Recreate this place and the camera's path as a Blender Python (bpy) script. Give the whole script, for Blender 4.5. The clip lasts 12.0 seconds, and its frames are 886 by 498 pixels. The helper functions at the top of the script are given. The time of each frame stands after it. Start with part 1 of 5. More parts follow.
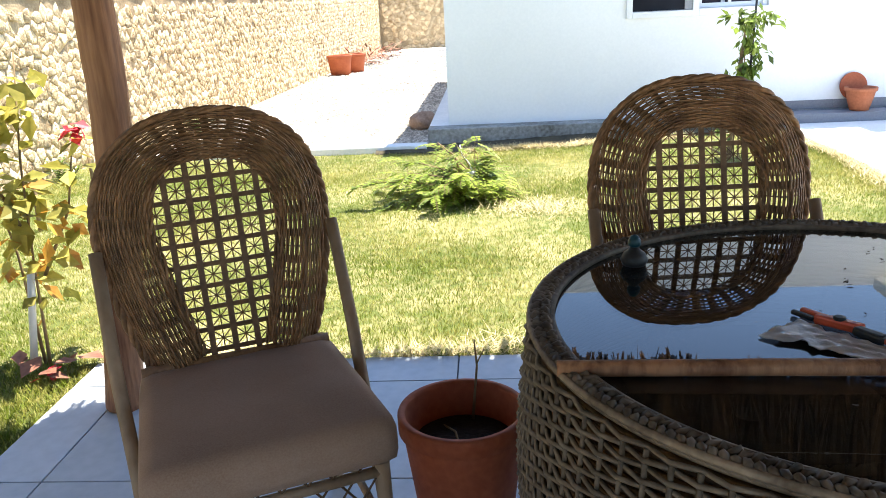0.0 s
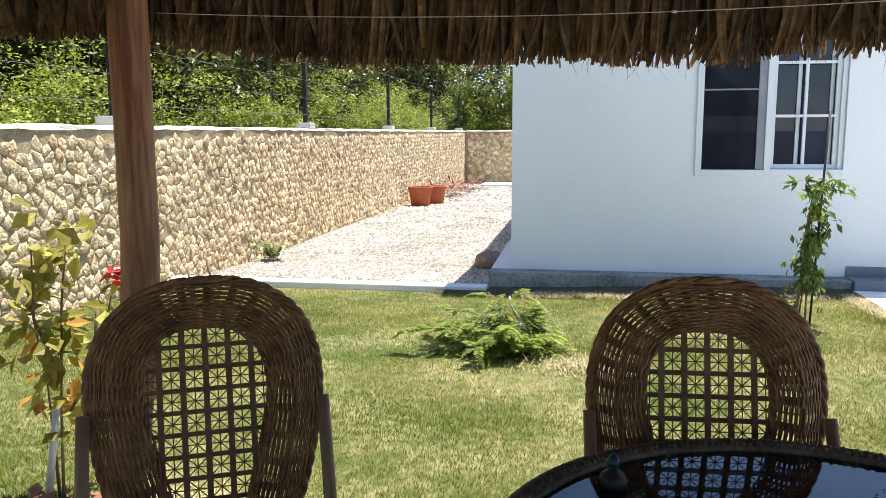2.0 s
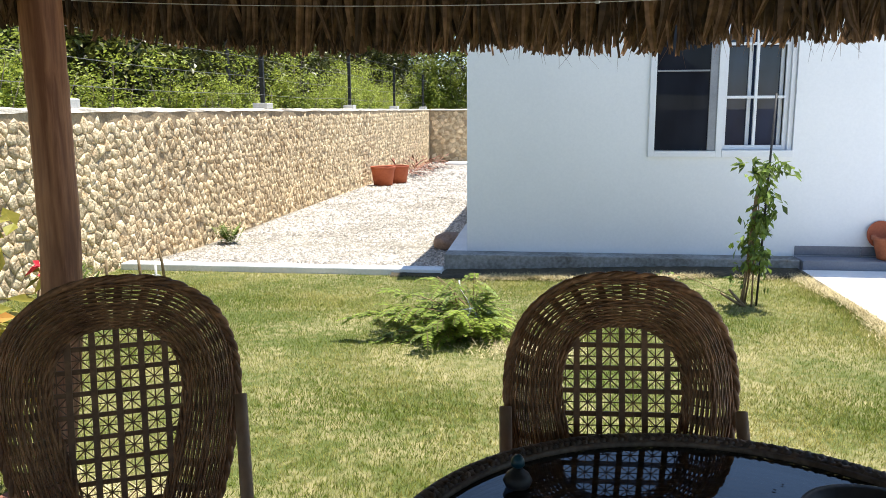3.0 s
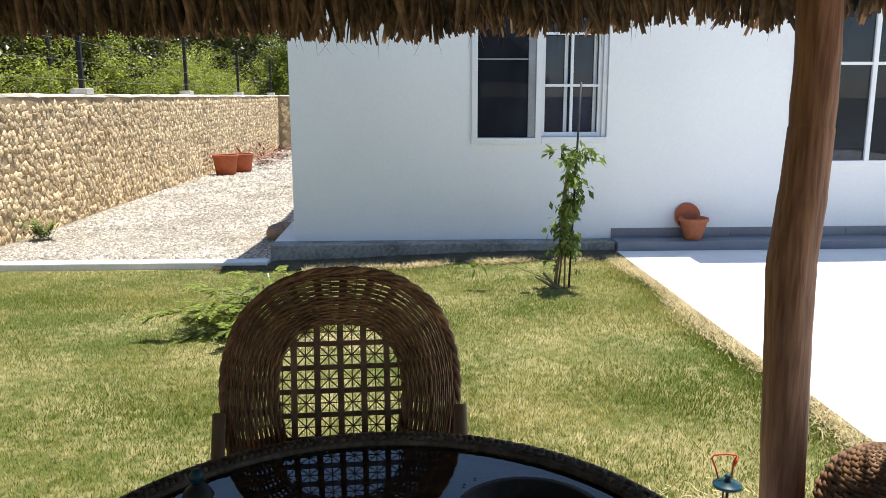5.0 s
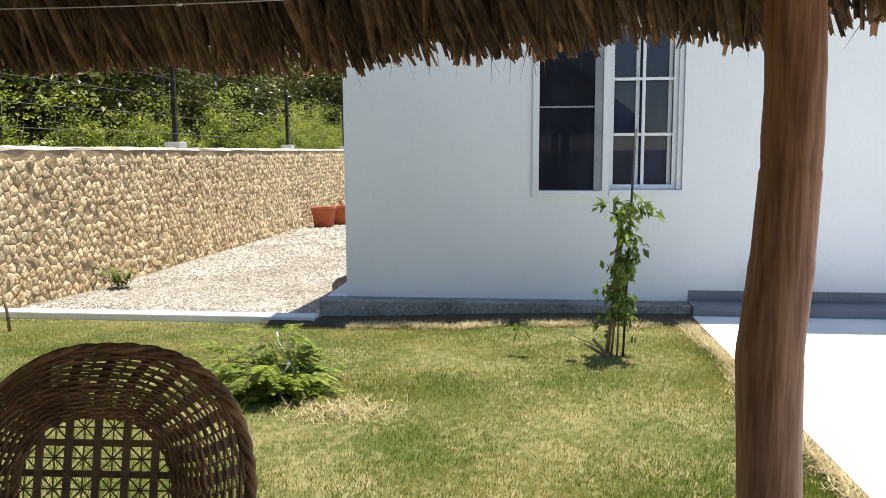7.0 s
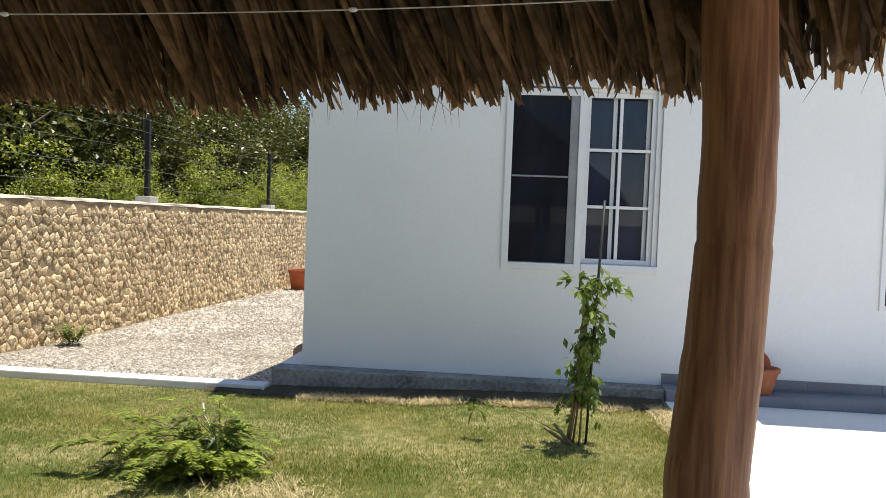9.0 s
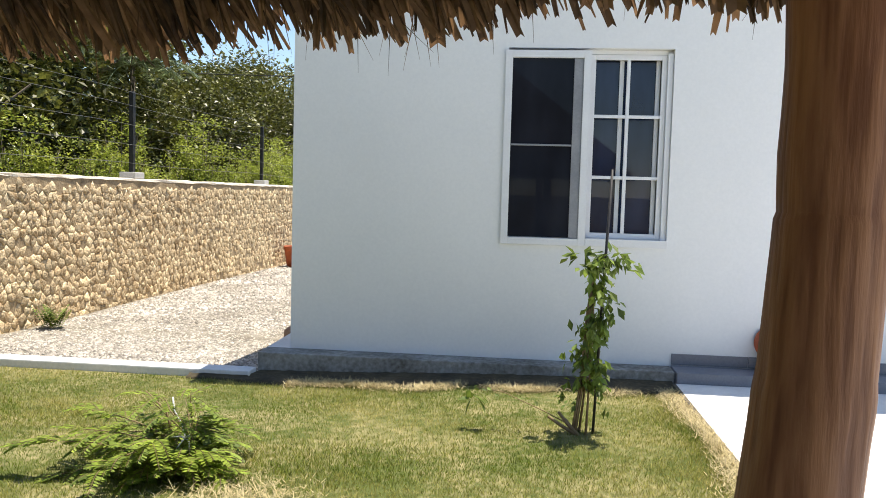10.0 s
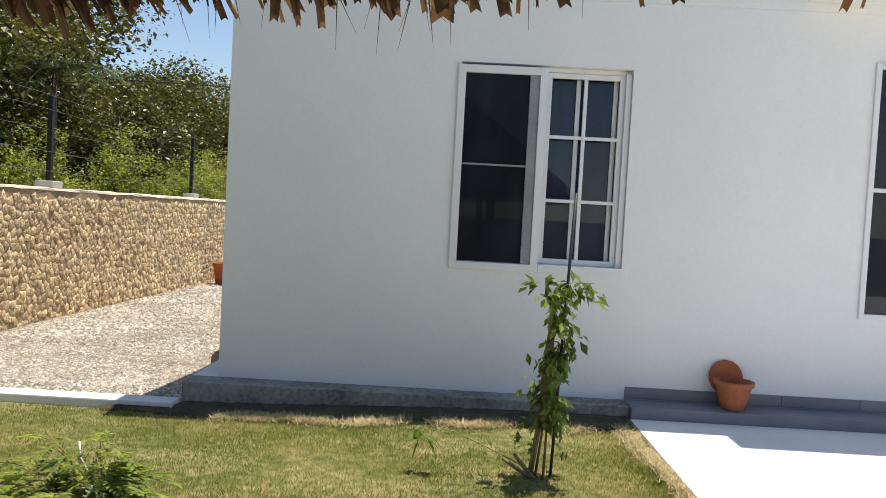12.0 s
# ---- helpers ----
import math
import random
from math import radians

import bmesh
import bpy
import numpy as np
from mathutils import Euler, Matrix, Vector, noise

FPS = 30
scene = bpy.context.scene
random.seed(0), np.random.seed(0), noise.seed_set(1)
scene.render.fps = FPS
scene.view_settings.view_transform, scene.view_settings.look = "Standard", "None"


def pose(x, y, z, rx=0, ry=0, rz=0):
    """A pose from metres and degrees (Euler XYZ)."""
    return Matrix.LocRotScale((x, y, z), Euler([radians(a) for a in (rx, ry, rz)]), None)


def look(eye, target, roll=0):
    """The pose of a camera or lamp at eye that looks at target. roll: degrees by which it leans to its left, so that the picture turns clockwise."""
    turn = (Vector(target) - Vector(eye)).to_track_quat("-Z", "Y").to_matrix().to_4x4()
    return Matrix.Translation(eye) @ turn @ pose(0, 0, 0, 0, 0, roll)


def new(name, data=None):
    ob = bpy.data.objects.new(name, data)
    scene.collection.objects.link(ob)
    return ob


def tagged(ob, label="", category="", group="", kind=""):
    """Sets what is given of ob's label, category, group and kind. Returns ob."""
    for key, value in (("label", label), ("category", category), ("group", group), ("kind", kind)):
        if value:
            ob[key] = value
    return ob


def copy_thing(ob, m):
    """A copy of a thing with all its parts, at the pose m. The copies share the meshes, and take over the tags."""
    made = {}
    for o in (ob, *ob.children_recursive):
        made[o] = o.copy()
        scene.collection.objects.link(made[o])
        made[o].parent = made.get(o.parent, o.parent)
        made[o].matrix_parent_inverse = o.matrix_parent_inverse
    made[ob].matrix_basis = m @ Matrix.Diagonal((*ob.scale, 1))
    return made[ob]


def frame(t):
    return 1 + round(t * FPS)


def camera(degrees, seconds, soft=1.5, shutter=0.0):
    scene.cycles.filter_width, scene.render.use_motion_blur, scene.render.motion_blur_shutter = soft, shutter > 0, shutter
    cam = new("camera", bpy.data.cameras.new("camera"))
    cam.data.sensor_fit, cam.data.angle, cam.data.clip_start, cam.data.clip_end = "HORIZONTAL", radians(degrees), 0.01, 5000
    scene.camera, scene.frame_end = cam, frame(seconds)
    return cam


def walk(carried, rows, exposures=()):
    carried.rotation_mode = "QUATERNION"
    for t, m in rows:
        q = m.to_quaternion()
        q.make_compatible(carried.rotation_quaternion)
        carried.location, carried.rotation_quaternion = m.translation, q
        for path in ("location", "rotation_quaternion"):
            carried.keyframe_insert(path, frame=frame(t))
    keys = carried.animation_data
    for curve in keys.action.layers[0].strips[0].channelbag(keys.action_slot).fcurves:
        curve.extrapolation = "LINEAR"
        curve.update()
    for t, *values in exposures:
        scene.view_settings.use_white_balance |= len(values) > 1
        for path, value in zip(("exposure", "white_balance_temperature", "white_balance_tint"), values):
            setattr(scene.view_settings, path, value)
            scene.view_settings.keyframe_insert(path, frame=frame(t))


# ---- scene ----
cam = camera(58.6, 12.0, soft=0.5)

PATH = [
    (0, (0.184, -0.43, 1.305), (0.047, 1.471, 0.7), -3.0),
    (0.5, (0.371, -0.501, 1.369), (0.146, 1.443, 0.958), -1.3),
    (1, (0.384, -0.453, 1.4), (0.169, 1.493, 0.99), -0.5),
    (1.5, (0.359, -0.384, 1.424), (0.125, 1.574, 1.089), 1.2),
    (2, (0.389, -0.341, 1.438), (0.055, 1.609, 1.147), -0.2),
    (2.5, (0.475, -0.345, 1.45), (0.125, 1.614, 1.248), -1.2),
    (2.7, (0.505, -0.33, 1.465), (0.223, 1.633, 1.2), -1.0),
    (4.3, (0.524, -0.206, 1.514), (0.306, 1.732, 1.073), 1.0),
    (4.5, (0.6, -0.212, 1.533), (0.44, 1.746, 1.159), 1.0),
    (5, (0.858, -0.203, 1.486), (0.945, 1.759, 1.105), -0.1),
    (5.5, (1.072, -0.042, 1.461), (1.253, 1.912, 1.077), -1.6),
    (6, (1.169, 0.105, 1.445), (1.214, 2.078, 1.116), -0.8),
    (6.5, (1.317, 0.179, 1.428), (1.14, 2.16, 1.218), -2.0),
    (7, (1.46, 0.273, 1.439), (1.241, 2.246, 1.194), -0.3),
    (7.2, (1.496, 0.31, 1.425), (1.353, 2.295, 1.234), -0.9),
    (8.8, (1.643, 0.626, 1.403), (1.523, 2.614, 1.216), 1.8),
    (9, (1.65, 0.644, 1.419), (1.452, 2.633, 1.346), 2.2),
    (9.5, (1.669, 0.92, 1.417), (1.468, 2.907, 1.3), 0.7),
    (10, (1.65, 1.066, 1.411), (1.453, 3.052, 1.273), 1.6),
    (10.5, (1.676, 1.183, 1.423), (1.405, 3.164, 1.379), 2.1),
    (11, (1.579, 1.391, 1.45), (1.402, 3.378, 1.31), 2.1),
    (11.5, (1.517, 1.427, 1.424), (1.403, 3.423, 1.368), 2.9),
    (12, (1.516, 1.453, 1.418), (1.487, 3.451, 1.335), 3.1),
]
walk(cam, [(t, look(eye, target, roll)) for t, eye, target, roll in PATH],
     [(0.0, 2.1, 6700, 10), (0.5, 1.40, 6430, 10), (1.0, 1.23, 6450, 10), (2.5, 1.15, 6380, 10), (4.5, 1.04, 6400, 10), (5.5, 0.70, 6840, 10), (6.0, 0.6, 6750, 10),
      (7.0, 0.82, 6800, 10), (9.0, 0.62, 6980, 11), (9.5, 0.76, 6920, 11), (10.5, 0.86, 6900, 11), (11.0, 0.62, 7080, 11), (12.0, 0.48, 7150, 12)])

# ---- world, sun, exposure ----
SUN_TO = Vector((0.185, 0.195, 1.0)).normalized()
world = bpy.data.worlds.new("world")
scene.world = world
world.use_nodes = True
wn = world.node_tree.nodes
sky = wn.new("ShaderNodeTexSky")
sky.sky_type = "NISHITA"
sky.sun_disc = False
sky.air_density, sky.dust_density, sky.ozone_density = 1.0, 0.15, 3.0
sky.sun_elevation = math.asin(SUN_TO.z)
sky.sun_rotation = math.atan2(SUN_TO.x, SUN_TO.y)
world.node_tree.links.new(sky.outputs[0], wn["Background"].inputs[0])
wn["Background"].inputs[1].default_value = 0.11
sun = new("sun", bpy.data.lights.new("sun", "SUN"))
sun.data.energy, sun.data.angle, sun.data.color = 4.6, radians(0.55), (1.0, 0.95, 0.86)
sun.matrix_world = look(Vector((0, 0, 20)) + SUN_TO, (0, 0, 20))


# ---- materials ----
def mat(name, c1, c2, scale=8.0, fine=60.0, rough=0.8, bump=0.3, dist=0.01, metal=0.0, rnd="", amount=0.35,
        stretch=(1, 1, 1), spec=0.4, cuts=(0.35, 0.65)):
    m = bpy.data.materials.new(name)
    m.use_nodes = True
    nt = m.node_tree
    n, link = nt.nodes, nt.links.new
    bsdf = n["Principled BSDF"]
    tc = n.new("ShaderNodeTexCoord")
    mp = n.new("ShaderNodeMapping")
    mp.inputs["Scale"].default_value = stretch
    link(tc.outputs["Object"], mp.inputs[0])
    a, b = n.new("ShaderNodeTexNoise"), n.new("ShaderNodeTexNoise")
    for tex, s, d in ((a, scale, 4.0), (b, fine, 6.0)):
        tex.inputs["Scale"].default_value, tex.inputs["Detail"].default_value = s, d
        link(mp.outputs[0], tex.inputs["Vector"])
    mix = n.new("ShaderNodeMath")
    mix.operation = "MULTIPLY_ADD"
    mix.inputs[1].default_value = 0.45
    link(b.outputs["Fac"], mix.inputs[0])
    half = n.new("ShaderNodeMath")
    half.operation = "MULTIPLY"
    half.inputs[1].default_value = 0.55
    link(a.outputs["Fac"], half.inputs[0])
    link(half.outputs[0], mix.inputs[2])
    ramp = n.new("ShaderNodeValToRGB")
    ramp.color_ramp.elements[0].position, ramp.color_ramp.elements[1].position = cuts
    ramp.color_ramp.elements[0].color, ramp.color_ramp.elements[1].color = (*c1, 1), (*c2, 1)
    link(mix.outputs[0], ramp.inputs[0])
    out = ramp.outputs[0]
    if rnd:
        src = n.new("ShaderNodeNewGeometry").outputs["Random Per Island"] if rnd == "island" else n.new("ShaderNodeObjectInfo").outputs["Random"]
        rng = n.new("ShaderNodeMapRange")
        rng.inputs["To Min"].default_value, rng.inputs["To Max"].default_value = 1 - amount, 1 + amount
        link(src, rng.inputs["Value"])
        hsv = n.new("ShaderNodeHueSaturation")
        link(rng.outputs[0], hsv.inputs["Value"])
        link(out, hsv.inputs["Color"])
        out = hsv.outputs[0]
    link(out, bsdf.inputs["Base Color"])
    bsdf.inputs["Roughness"].default_value, bsdf.inputs["Metallic"].default_value = rough, metal
    bsdf.inputs["Specular IOR Level"].default_value = spec
    if bump:
        bp = n.new("ShaderNodeBump")
        bp.inputs["Strength"].default_value, bp.inputs["Distance"].default_value = bump, dist
        link(mix.outputs[0], bp.inputs["Height"])
        link(bp.outputs[0], bsdf.inputs["Normal"])
    return m


def leaf_mat(name, c1, c2, scale=2.0, amount=0.4, trans=0.35, rough=0.55, cuts=(0.35, 0.65)):
    """Thin foliage: lets part of the light through."""
    m = mat(name, c1, c2, scale, 30.0, rough, 0.15, 0.003, rnd="island", amount=amount, cuts=cuts)
    n, link = m.node_tree.nodes, m.node_tree.links.new
    bsdf = n["Principled BSDF"]
    tr = n.new("ShaderNodeBsdfTranslucent")
    link(bsdf.inputs["Base Color"].links[0].from_socket, tr.inputs["Color"])
    mx = n.new("ShaderNodeMixShader")
    mx.inputs[0].default_value = trans
    link(bsdf.outputs[0], mx.inputs[1])
    link(tr.outputs[0], mx.inputs[2])
    link(mx.outputs[0], n["Material Output"].inputs[0])
    return m


def glass_mat(name, tint=(0.75, 0.8, 0.8), ior=1.5, boost=1.0, cover_or_reflection=None, share=0.5):
    """Thin pane; the diffuse colour over part of it is mesh, dust or painted reflection."""
    m = bpy.data.materials.new(name)
    m.use_nodes = True
    nt = m.node_tree
    n, link = nt.nodes, nt.links.new
    tr, gl, fr, mx = (n.new("ShaderNodeBsdfTransparent"), n.new("ShaderNodeBsdfGlossy"), n.new("ShaderNodeMath"), n.new("ShaderNodeMixShader"))
    tr.inputs[0].default_value = (*tint, 1)
    gl.inputs["Roughness"].default_value = 0.01
    gl.inputs["Color"].default_value = (boost, boost, boost, 1)
    weight, power = n.new("ShaderNodeLayerWeight"), n.new("ShaderNodeMath")
    power.operation, fr.operation = "POWER", "MULTIPLY_ADD"
    power.inputs[1].default_value = 5.0
    r0 = ((ior - 1) / (ior + 1)) ** 2
    fr.inputs[1].default_value, fr.inputs[2].default_value = 1 - r0, r0
    link(weight.outputs["Facing"], power.inputs[0])
    link(power.outputs[0], fr.inputs[0])
    through_it = tr.outputs[0]
    if cover_or_reflection:
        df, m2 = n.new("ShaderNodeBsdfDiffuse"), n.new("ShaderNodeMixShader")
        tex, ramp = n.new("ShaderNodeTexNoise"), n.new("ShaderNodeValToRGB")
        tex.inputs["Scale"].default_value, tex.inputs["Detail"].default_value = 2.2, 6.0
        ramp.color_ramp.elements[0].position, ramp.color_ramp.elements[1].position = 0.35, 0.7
        ramp.color_ramp.elements[0].color = (*[c * 0.7 for c in cover_or_reflection], 1)
        ramp.color_ramp.elements[1].color = (*[c * 1.3 for c in cover_or_reflection], 1)
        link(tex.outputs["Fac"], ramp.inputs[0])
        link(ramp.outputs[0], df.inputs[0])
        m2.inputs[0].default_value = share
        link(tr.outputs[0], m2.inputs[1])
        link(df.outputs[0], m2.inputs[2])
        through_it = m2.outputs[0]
    for a, b in ((fr.outputs[0], mx.inputs[0]), (through_it, mx.inputs[1]), (gl.outputs[0], mx.inputs[2]), (mx.outputs[0], n["Material Output"].inputs[0])):
        link(a, b)
    return m


M_PAINT = mat("white_stucco", (0.78, 0.79, 0.79), (0.84, 0.845, 0.84), 1.1, 45, 0.85, 0.25, 0.004)
M_KERB = mat("painted_concrete", (0.62, 0.63, 0.62), (0.78, 0.78, 0.76), 3, 40, 0.85, 0.3, 0.005)
M_PLINTH = mat("grey_plinth", (0.12, 0.11, 0.09), (0.38, 0.38, 0.36), 2.2, 30, 0.9, 0.4, 0.006)
M_SKIRT = mat("grey_tile_skirting", (0.16, 0.17, 0.20), (0.22, 0.23, 0.26), 3, 60, 0.45, 0.1, 0.002, rnd="object", amount=0.1)
M_EDGESHADE = mat("shaded_slab_edge", (0.07, 0.06, 0.045), (0.16, 0.135, 0.10), 6, 40, 0.95, 0.6, 0.01)
M_TERRACE = mat("pale_terrace", (0.72, 0.71, 0.69), (0.82, 0.81, 0.79), 1.5, 30, 0.7, 0.2, 0.003)
M_TILE = mat("grey_floor_tile", (0.36, 0.39, 0.43), (0.46, 0.49, 0.53), 1.6, 25, 0.42, 0.08, 0.002, rnd="object", amount=0.06)
M_GROUT = mat("tile_grout", (0.10, 0.11, 0.12), (0.17, 0.18, 0.19), 8, 60, 0.9, 0.3, 0.004)
M_SOIL = mat("lawn_soil", (0.085, 0.105, 0.022), (0.30, 0.26, 0.125), 1.6, 14, 0.95, 0.6, 0.02, cuts=(0.43, 0.62))
# Earth colour that also carries the shade at the foot of the house.
M_SHADESOIL = mat("shaded_earth", (0.035, 0.03, 0.018), (0.10, 0.08, 0.045), 5, 30, 0.95, 0.8, 0.02)
M_GRAVELBED = mat("gravel_bed", (0.14, 0.12, 0.09), (0.34, 0.31, 0.25), 3.5, 45, 0.95, 1.0, 0.03)
M_PEBBLE = mat("pale_pebble", (0.31, 0.28, 0.235), (0.56, 0.52, 0.46), 1.2, 60, 0.85, 0.2, 0.004, rnd="island", amount=0.5)
M_STONE = mat("coral_stone", (0.36, 0.235, 0.115), (0.86, 0.70, 0.46), 8.0, 38, 0.95, 1.0, 0.05, rnd="object", amount=0.28, cuts=(0.36, 0.62))
M_STONE_I = mat("coral_stone_far", (0.36, 0.235, 0.115), (0.86, 0.70, 0.46), 8.0, 38, 0.95, 1.0, 0.05, rnd="island", amount=0.28, cuts=(0.36, 0.62))
M_MORTAR = mat("stone_mortar", (0.25, 0.18, 0.105), (0.50, 0.385, 0.24), 6, 40, 0.95, 0.8, 0.02)
M_CAP = mat("mortar_cap", (0.46, 0.40, 0.32), (0.70, 0.64, 0.54), 5, 40, 0.95, 0.7, 0.02)
M_BLOCK = mat("concrete_block", (0.50, 0.49, 0.46), (0.66, 0.65, 0.62), 8, 60, 0.9, 0.3, 0.005)
M_BLACK = mat("black_metal", (0.012, 0.012, 0.013), (0.03, 0.03, 0.03), 10, 80, 0.5, 0.05, 0.002)
M_WIRE = mat("galvanised_wire", (0.10, 0.10, 0.10), (0.2, 0.2, 0.2), 10, 80, 0.6, 0.0, metal=0.3)
M_POST = mat("bare_trunk_wood", (0.17, 0.066, 0.030), (0.43, 0.215, 0.108), 10, 75, 0.6, 1.0, 0.008, stretch=(1, 1, 0.08), cuts=(0.39, 0.61))
M_THATCH = leaf_mat("dry_palm_thatch", (0.036, 0.017, 0.008), (0.215, 0.125, 0.062), 5, 0.65, 0.38, 0.7)
M_ROOFIN = mat("thatch_inside", (0.045, 0.028, 0.016), (0.12, 0.08, 0.045), 14, 60, 0.95, 0.8, 0.02)
M_WICKER = mat("brown_wicker", (0.13, 0.060, 0.026), (0.34, 0.18, 0.082), 12, 70, 0.55, 0.25, 0.002, rnd="island", amount=0.3)
M_LATTICE = mat("brown_cane_slat", (0.09, 0.044, 0.019), (0.20, 0.108, 0.05), 12, 70, 0.55, 0.2, 0.002, rnd="object", amount=0.2)
M_POLE = mat("tan_pole", (0.26, 0.17, 0.10), (0.40, 0.28, 0.18), 10, 50, 0.6, 0.2, 0.003, stretch=(1, 1, 0.2))
M_CUSHION = mat("taupe_fabric", (0.30, 0.19, 0.13), (0.41, 0.28, 0.205), 4, 260, 0.95, 0.35, 0.002)
M_TWICKER = mat("grey_brown_wicker", (0.085, 0.060, 0.040), (0.27, 0.205, 0.145), 14, 70, 0.6, 0.25, 0.002, rnd="island", amount=0.4)
M_TERRA = mat("terracotta", (0.37, 0.11, 0.048), (0.52, 0.18, 0.082), 5, 50, 0.75, 0.2, 0.003)
M_TERRADARK = mat("red_terracotta", (0.33, 0.075, 0.03), (0.47, 0.13, 0.055), 4, 50, 0.7, 0.2, 0.003)
M_EARTH = mat("potting_soil", (0.012, 0.009, 0.007), (0.04, 0.03, 0.022), 20, 80, 0.95, 0.8, 0.01)
M_ALU = mat("white_aluminium", (0.74, 0.75, 0.76), (0.80, 0.81, 0.82), 4, 60, 0.4, 0.03, 0.001)
M_GREYALU = mat("grey_aluminium", (0.22, 0.23, 0.25), (0.30, 0.31, 0.33), 4, 60, 0.45, 0.03, 0.001)
M_SCREEN = glass_mat("insect_screen", (0.09, 0.09, 0.12), 1.25, 0.5, (0.020, 0.023, 0.032), 0.8)
# The blue diffuse share stands in for sky reflected in the window panes.
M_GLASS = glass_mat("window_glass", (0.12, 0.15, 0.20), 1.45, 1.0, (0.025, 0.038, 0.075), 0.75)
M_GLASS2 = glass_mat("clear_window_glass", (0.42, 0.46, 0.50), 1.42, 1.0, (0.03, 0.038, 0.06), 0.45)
M_TGLASS = glass_mat("table_glass", (0.34, 0.34, 0.35), 1.5, 1.0, (0.42, 0.40, 0.37), 0.03)
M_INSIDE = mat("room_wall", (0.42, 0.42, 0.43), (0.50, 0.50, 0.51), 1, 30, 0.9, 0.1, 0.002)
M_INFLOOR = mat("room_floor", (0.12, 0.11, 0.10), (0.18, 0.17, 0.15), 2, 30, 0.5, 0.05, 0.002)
M_GRASS = leaf_mat("grass_blade", (0.118, 0.162, 0.010), (0.43, 0.375, 0.120), 0.95, 0.38, 0.35, cuts=(0.45, 0.64))
M_STRAW = leaf_mat("dry_straw", (0.42, 0.34, 0.16), (0.66, 0.56, 0.32), 3, 0.3, 0.2)
M_LEAF = leaf_mat("shrub_leaf", (0.11, 0.17, 0.018), (0.32, 0.40, 0.05), 5, 0.4, 0.4)
M_VINE = leaf_mat("vine_leaf", (0.07, 0.12, 0.018), (0.22, 0.29, 0.05), 6, 0.5, 0.35)
M_HIB = leaf_mat("hibiscus_leaf", (0.22, 0.22, 0.03), (0.54, 0.46, 0.11), 6, 0.4, 0.4)
M_YELLOWLEAF = leaf_mat("yellowed_leaf", (0.55, 0.22, 0.03), (0.66, 0.42, 0.08), 8, 0.3, 0.4)
M_BUSHLEAF = leaf_mat("pale_bush_leaf", (0.18, 0.245, 0.028), (0.40, 0.43, 0.075), 0.9, 0.45, 0.4)
M_TREELEAF = leaf_mat("dark_tree_leaf", (0.026, 0.038, 0.008), (0.20, 0.20, 0.042), 0.5, 0.6, 0.25, 0.4)
M_PALMLEAF = leaf_mat("palm_leaf", (0.09, 0.13, 0.055), (0.25, 0.31, 0.16), 0.8, 0.4, 0.25, 0.4)
M_BARK = mat("grey_bark", (0.07, 0.055, 0.04), (0.19, 0.16, 0.125), 5, 30, 0.9, 0.6, 0.02, stretch=(1, 1, 0.3))
M_TWIG = mat("dry_twig", (0.16, 0.10, 0.05), (0.30, 0.22, 0.12), 12, 60, 0.85, 0.3, 0.003)
M_RED = mat("red_petal", (0.62, 0.02, 0.035), (0.75, 0.06, 0.08), 12, 60, 0.6, 0.1, 0.002)
M_DRYRED = mat("dry_reddish_leaf", (0.13, 0.045, 0.03), (0.27, 0.12, 0.07), 6, 40, 0.8, 0.3, 0.004, rnd="island", amount=0.4)
M_ROCK = mat("brown_rock", (0.18, 0.12, 0.09), (0.34, 0.25, 0.19), 6, 40, 0.9, 0.6, 0.02)
M_PVC = mat("pale_pvc", (0.60, 0.62, 0.63), (0.70, 0.71, 0.71), 6, 60, 0.5, 0.05, 0.001)
M_GREENP = mat("green_plastic", (0.0, 0.26, 0.10), (0.01, 0.33, 0.14), 4, 60, 0.35, 0.03, 0.001)
M_TEAL = mat("dark_teal_metal", (0.004, 0.035, 0.05), (0.01, 0.06, 0.085), 6, 60, 0.35, 0.05, 0.001)
M_ORANGE = mat("orange_red_plastic", (0.62, 0.085, 0.035), (0.72, 0.12, 0.05), 6, 60, 0.4, 0.03, 0.001)
M_WHITECLOTH = mat("clear_plastic_bag", (0.55, 0.55, 0.56), (0.72, 0.72, 0.73), 9, 60, 0.3, 0.5, 0.01)
M_YELLOW = mat("yellow_cloth", (0.16, 0.12, 0.05), (0.42, 0.34, 0.16), 45, 160, 0.8, 0.3, 0.004)


# ---- building helpers ----
def bm_box(bm, lo, hi, bevel=0.0):
    lo, hi = Vector(lo), Vector(hi)
    r = bmesh.ops.create_cube(bm, size=1.0)
    for v in r["verts"]:
        v.co = Vector([(lo[i] + hi[i]) / 2 + v.co[i] * (hi[i] - lo[i]) for i in range(3)])
    if bevel:
        es = list({e for v in r["verts"] for e in v.link_edges})
        bmesh.ops.bevel(bm, geom=es, offset=bevel, segments=2, affect="EDGES", profile=0.6)
    return bm


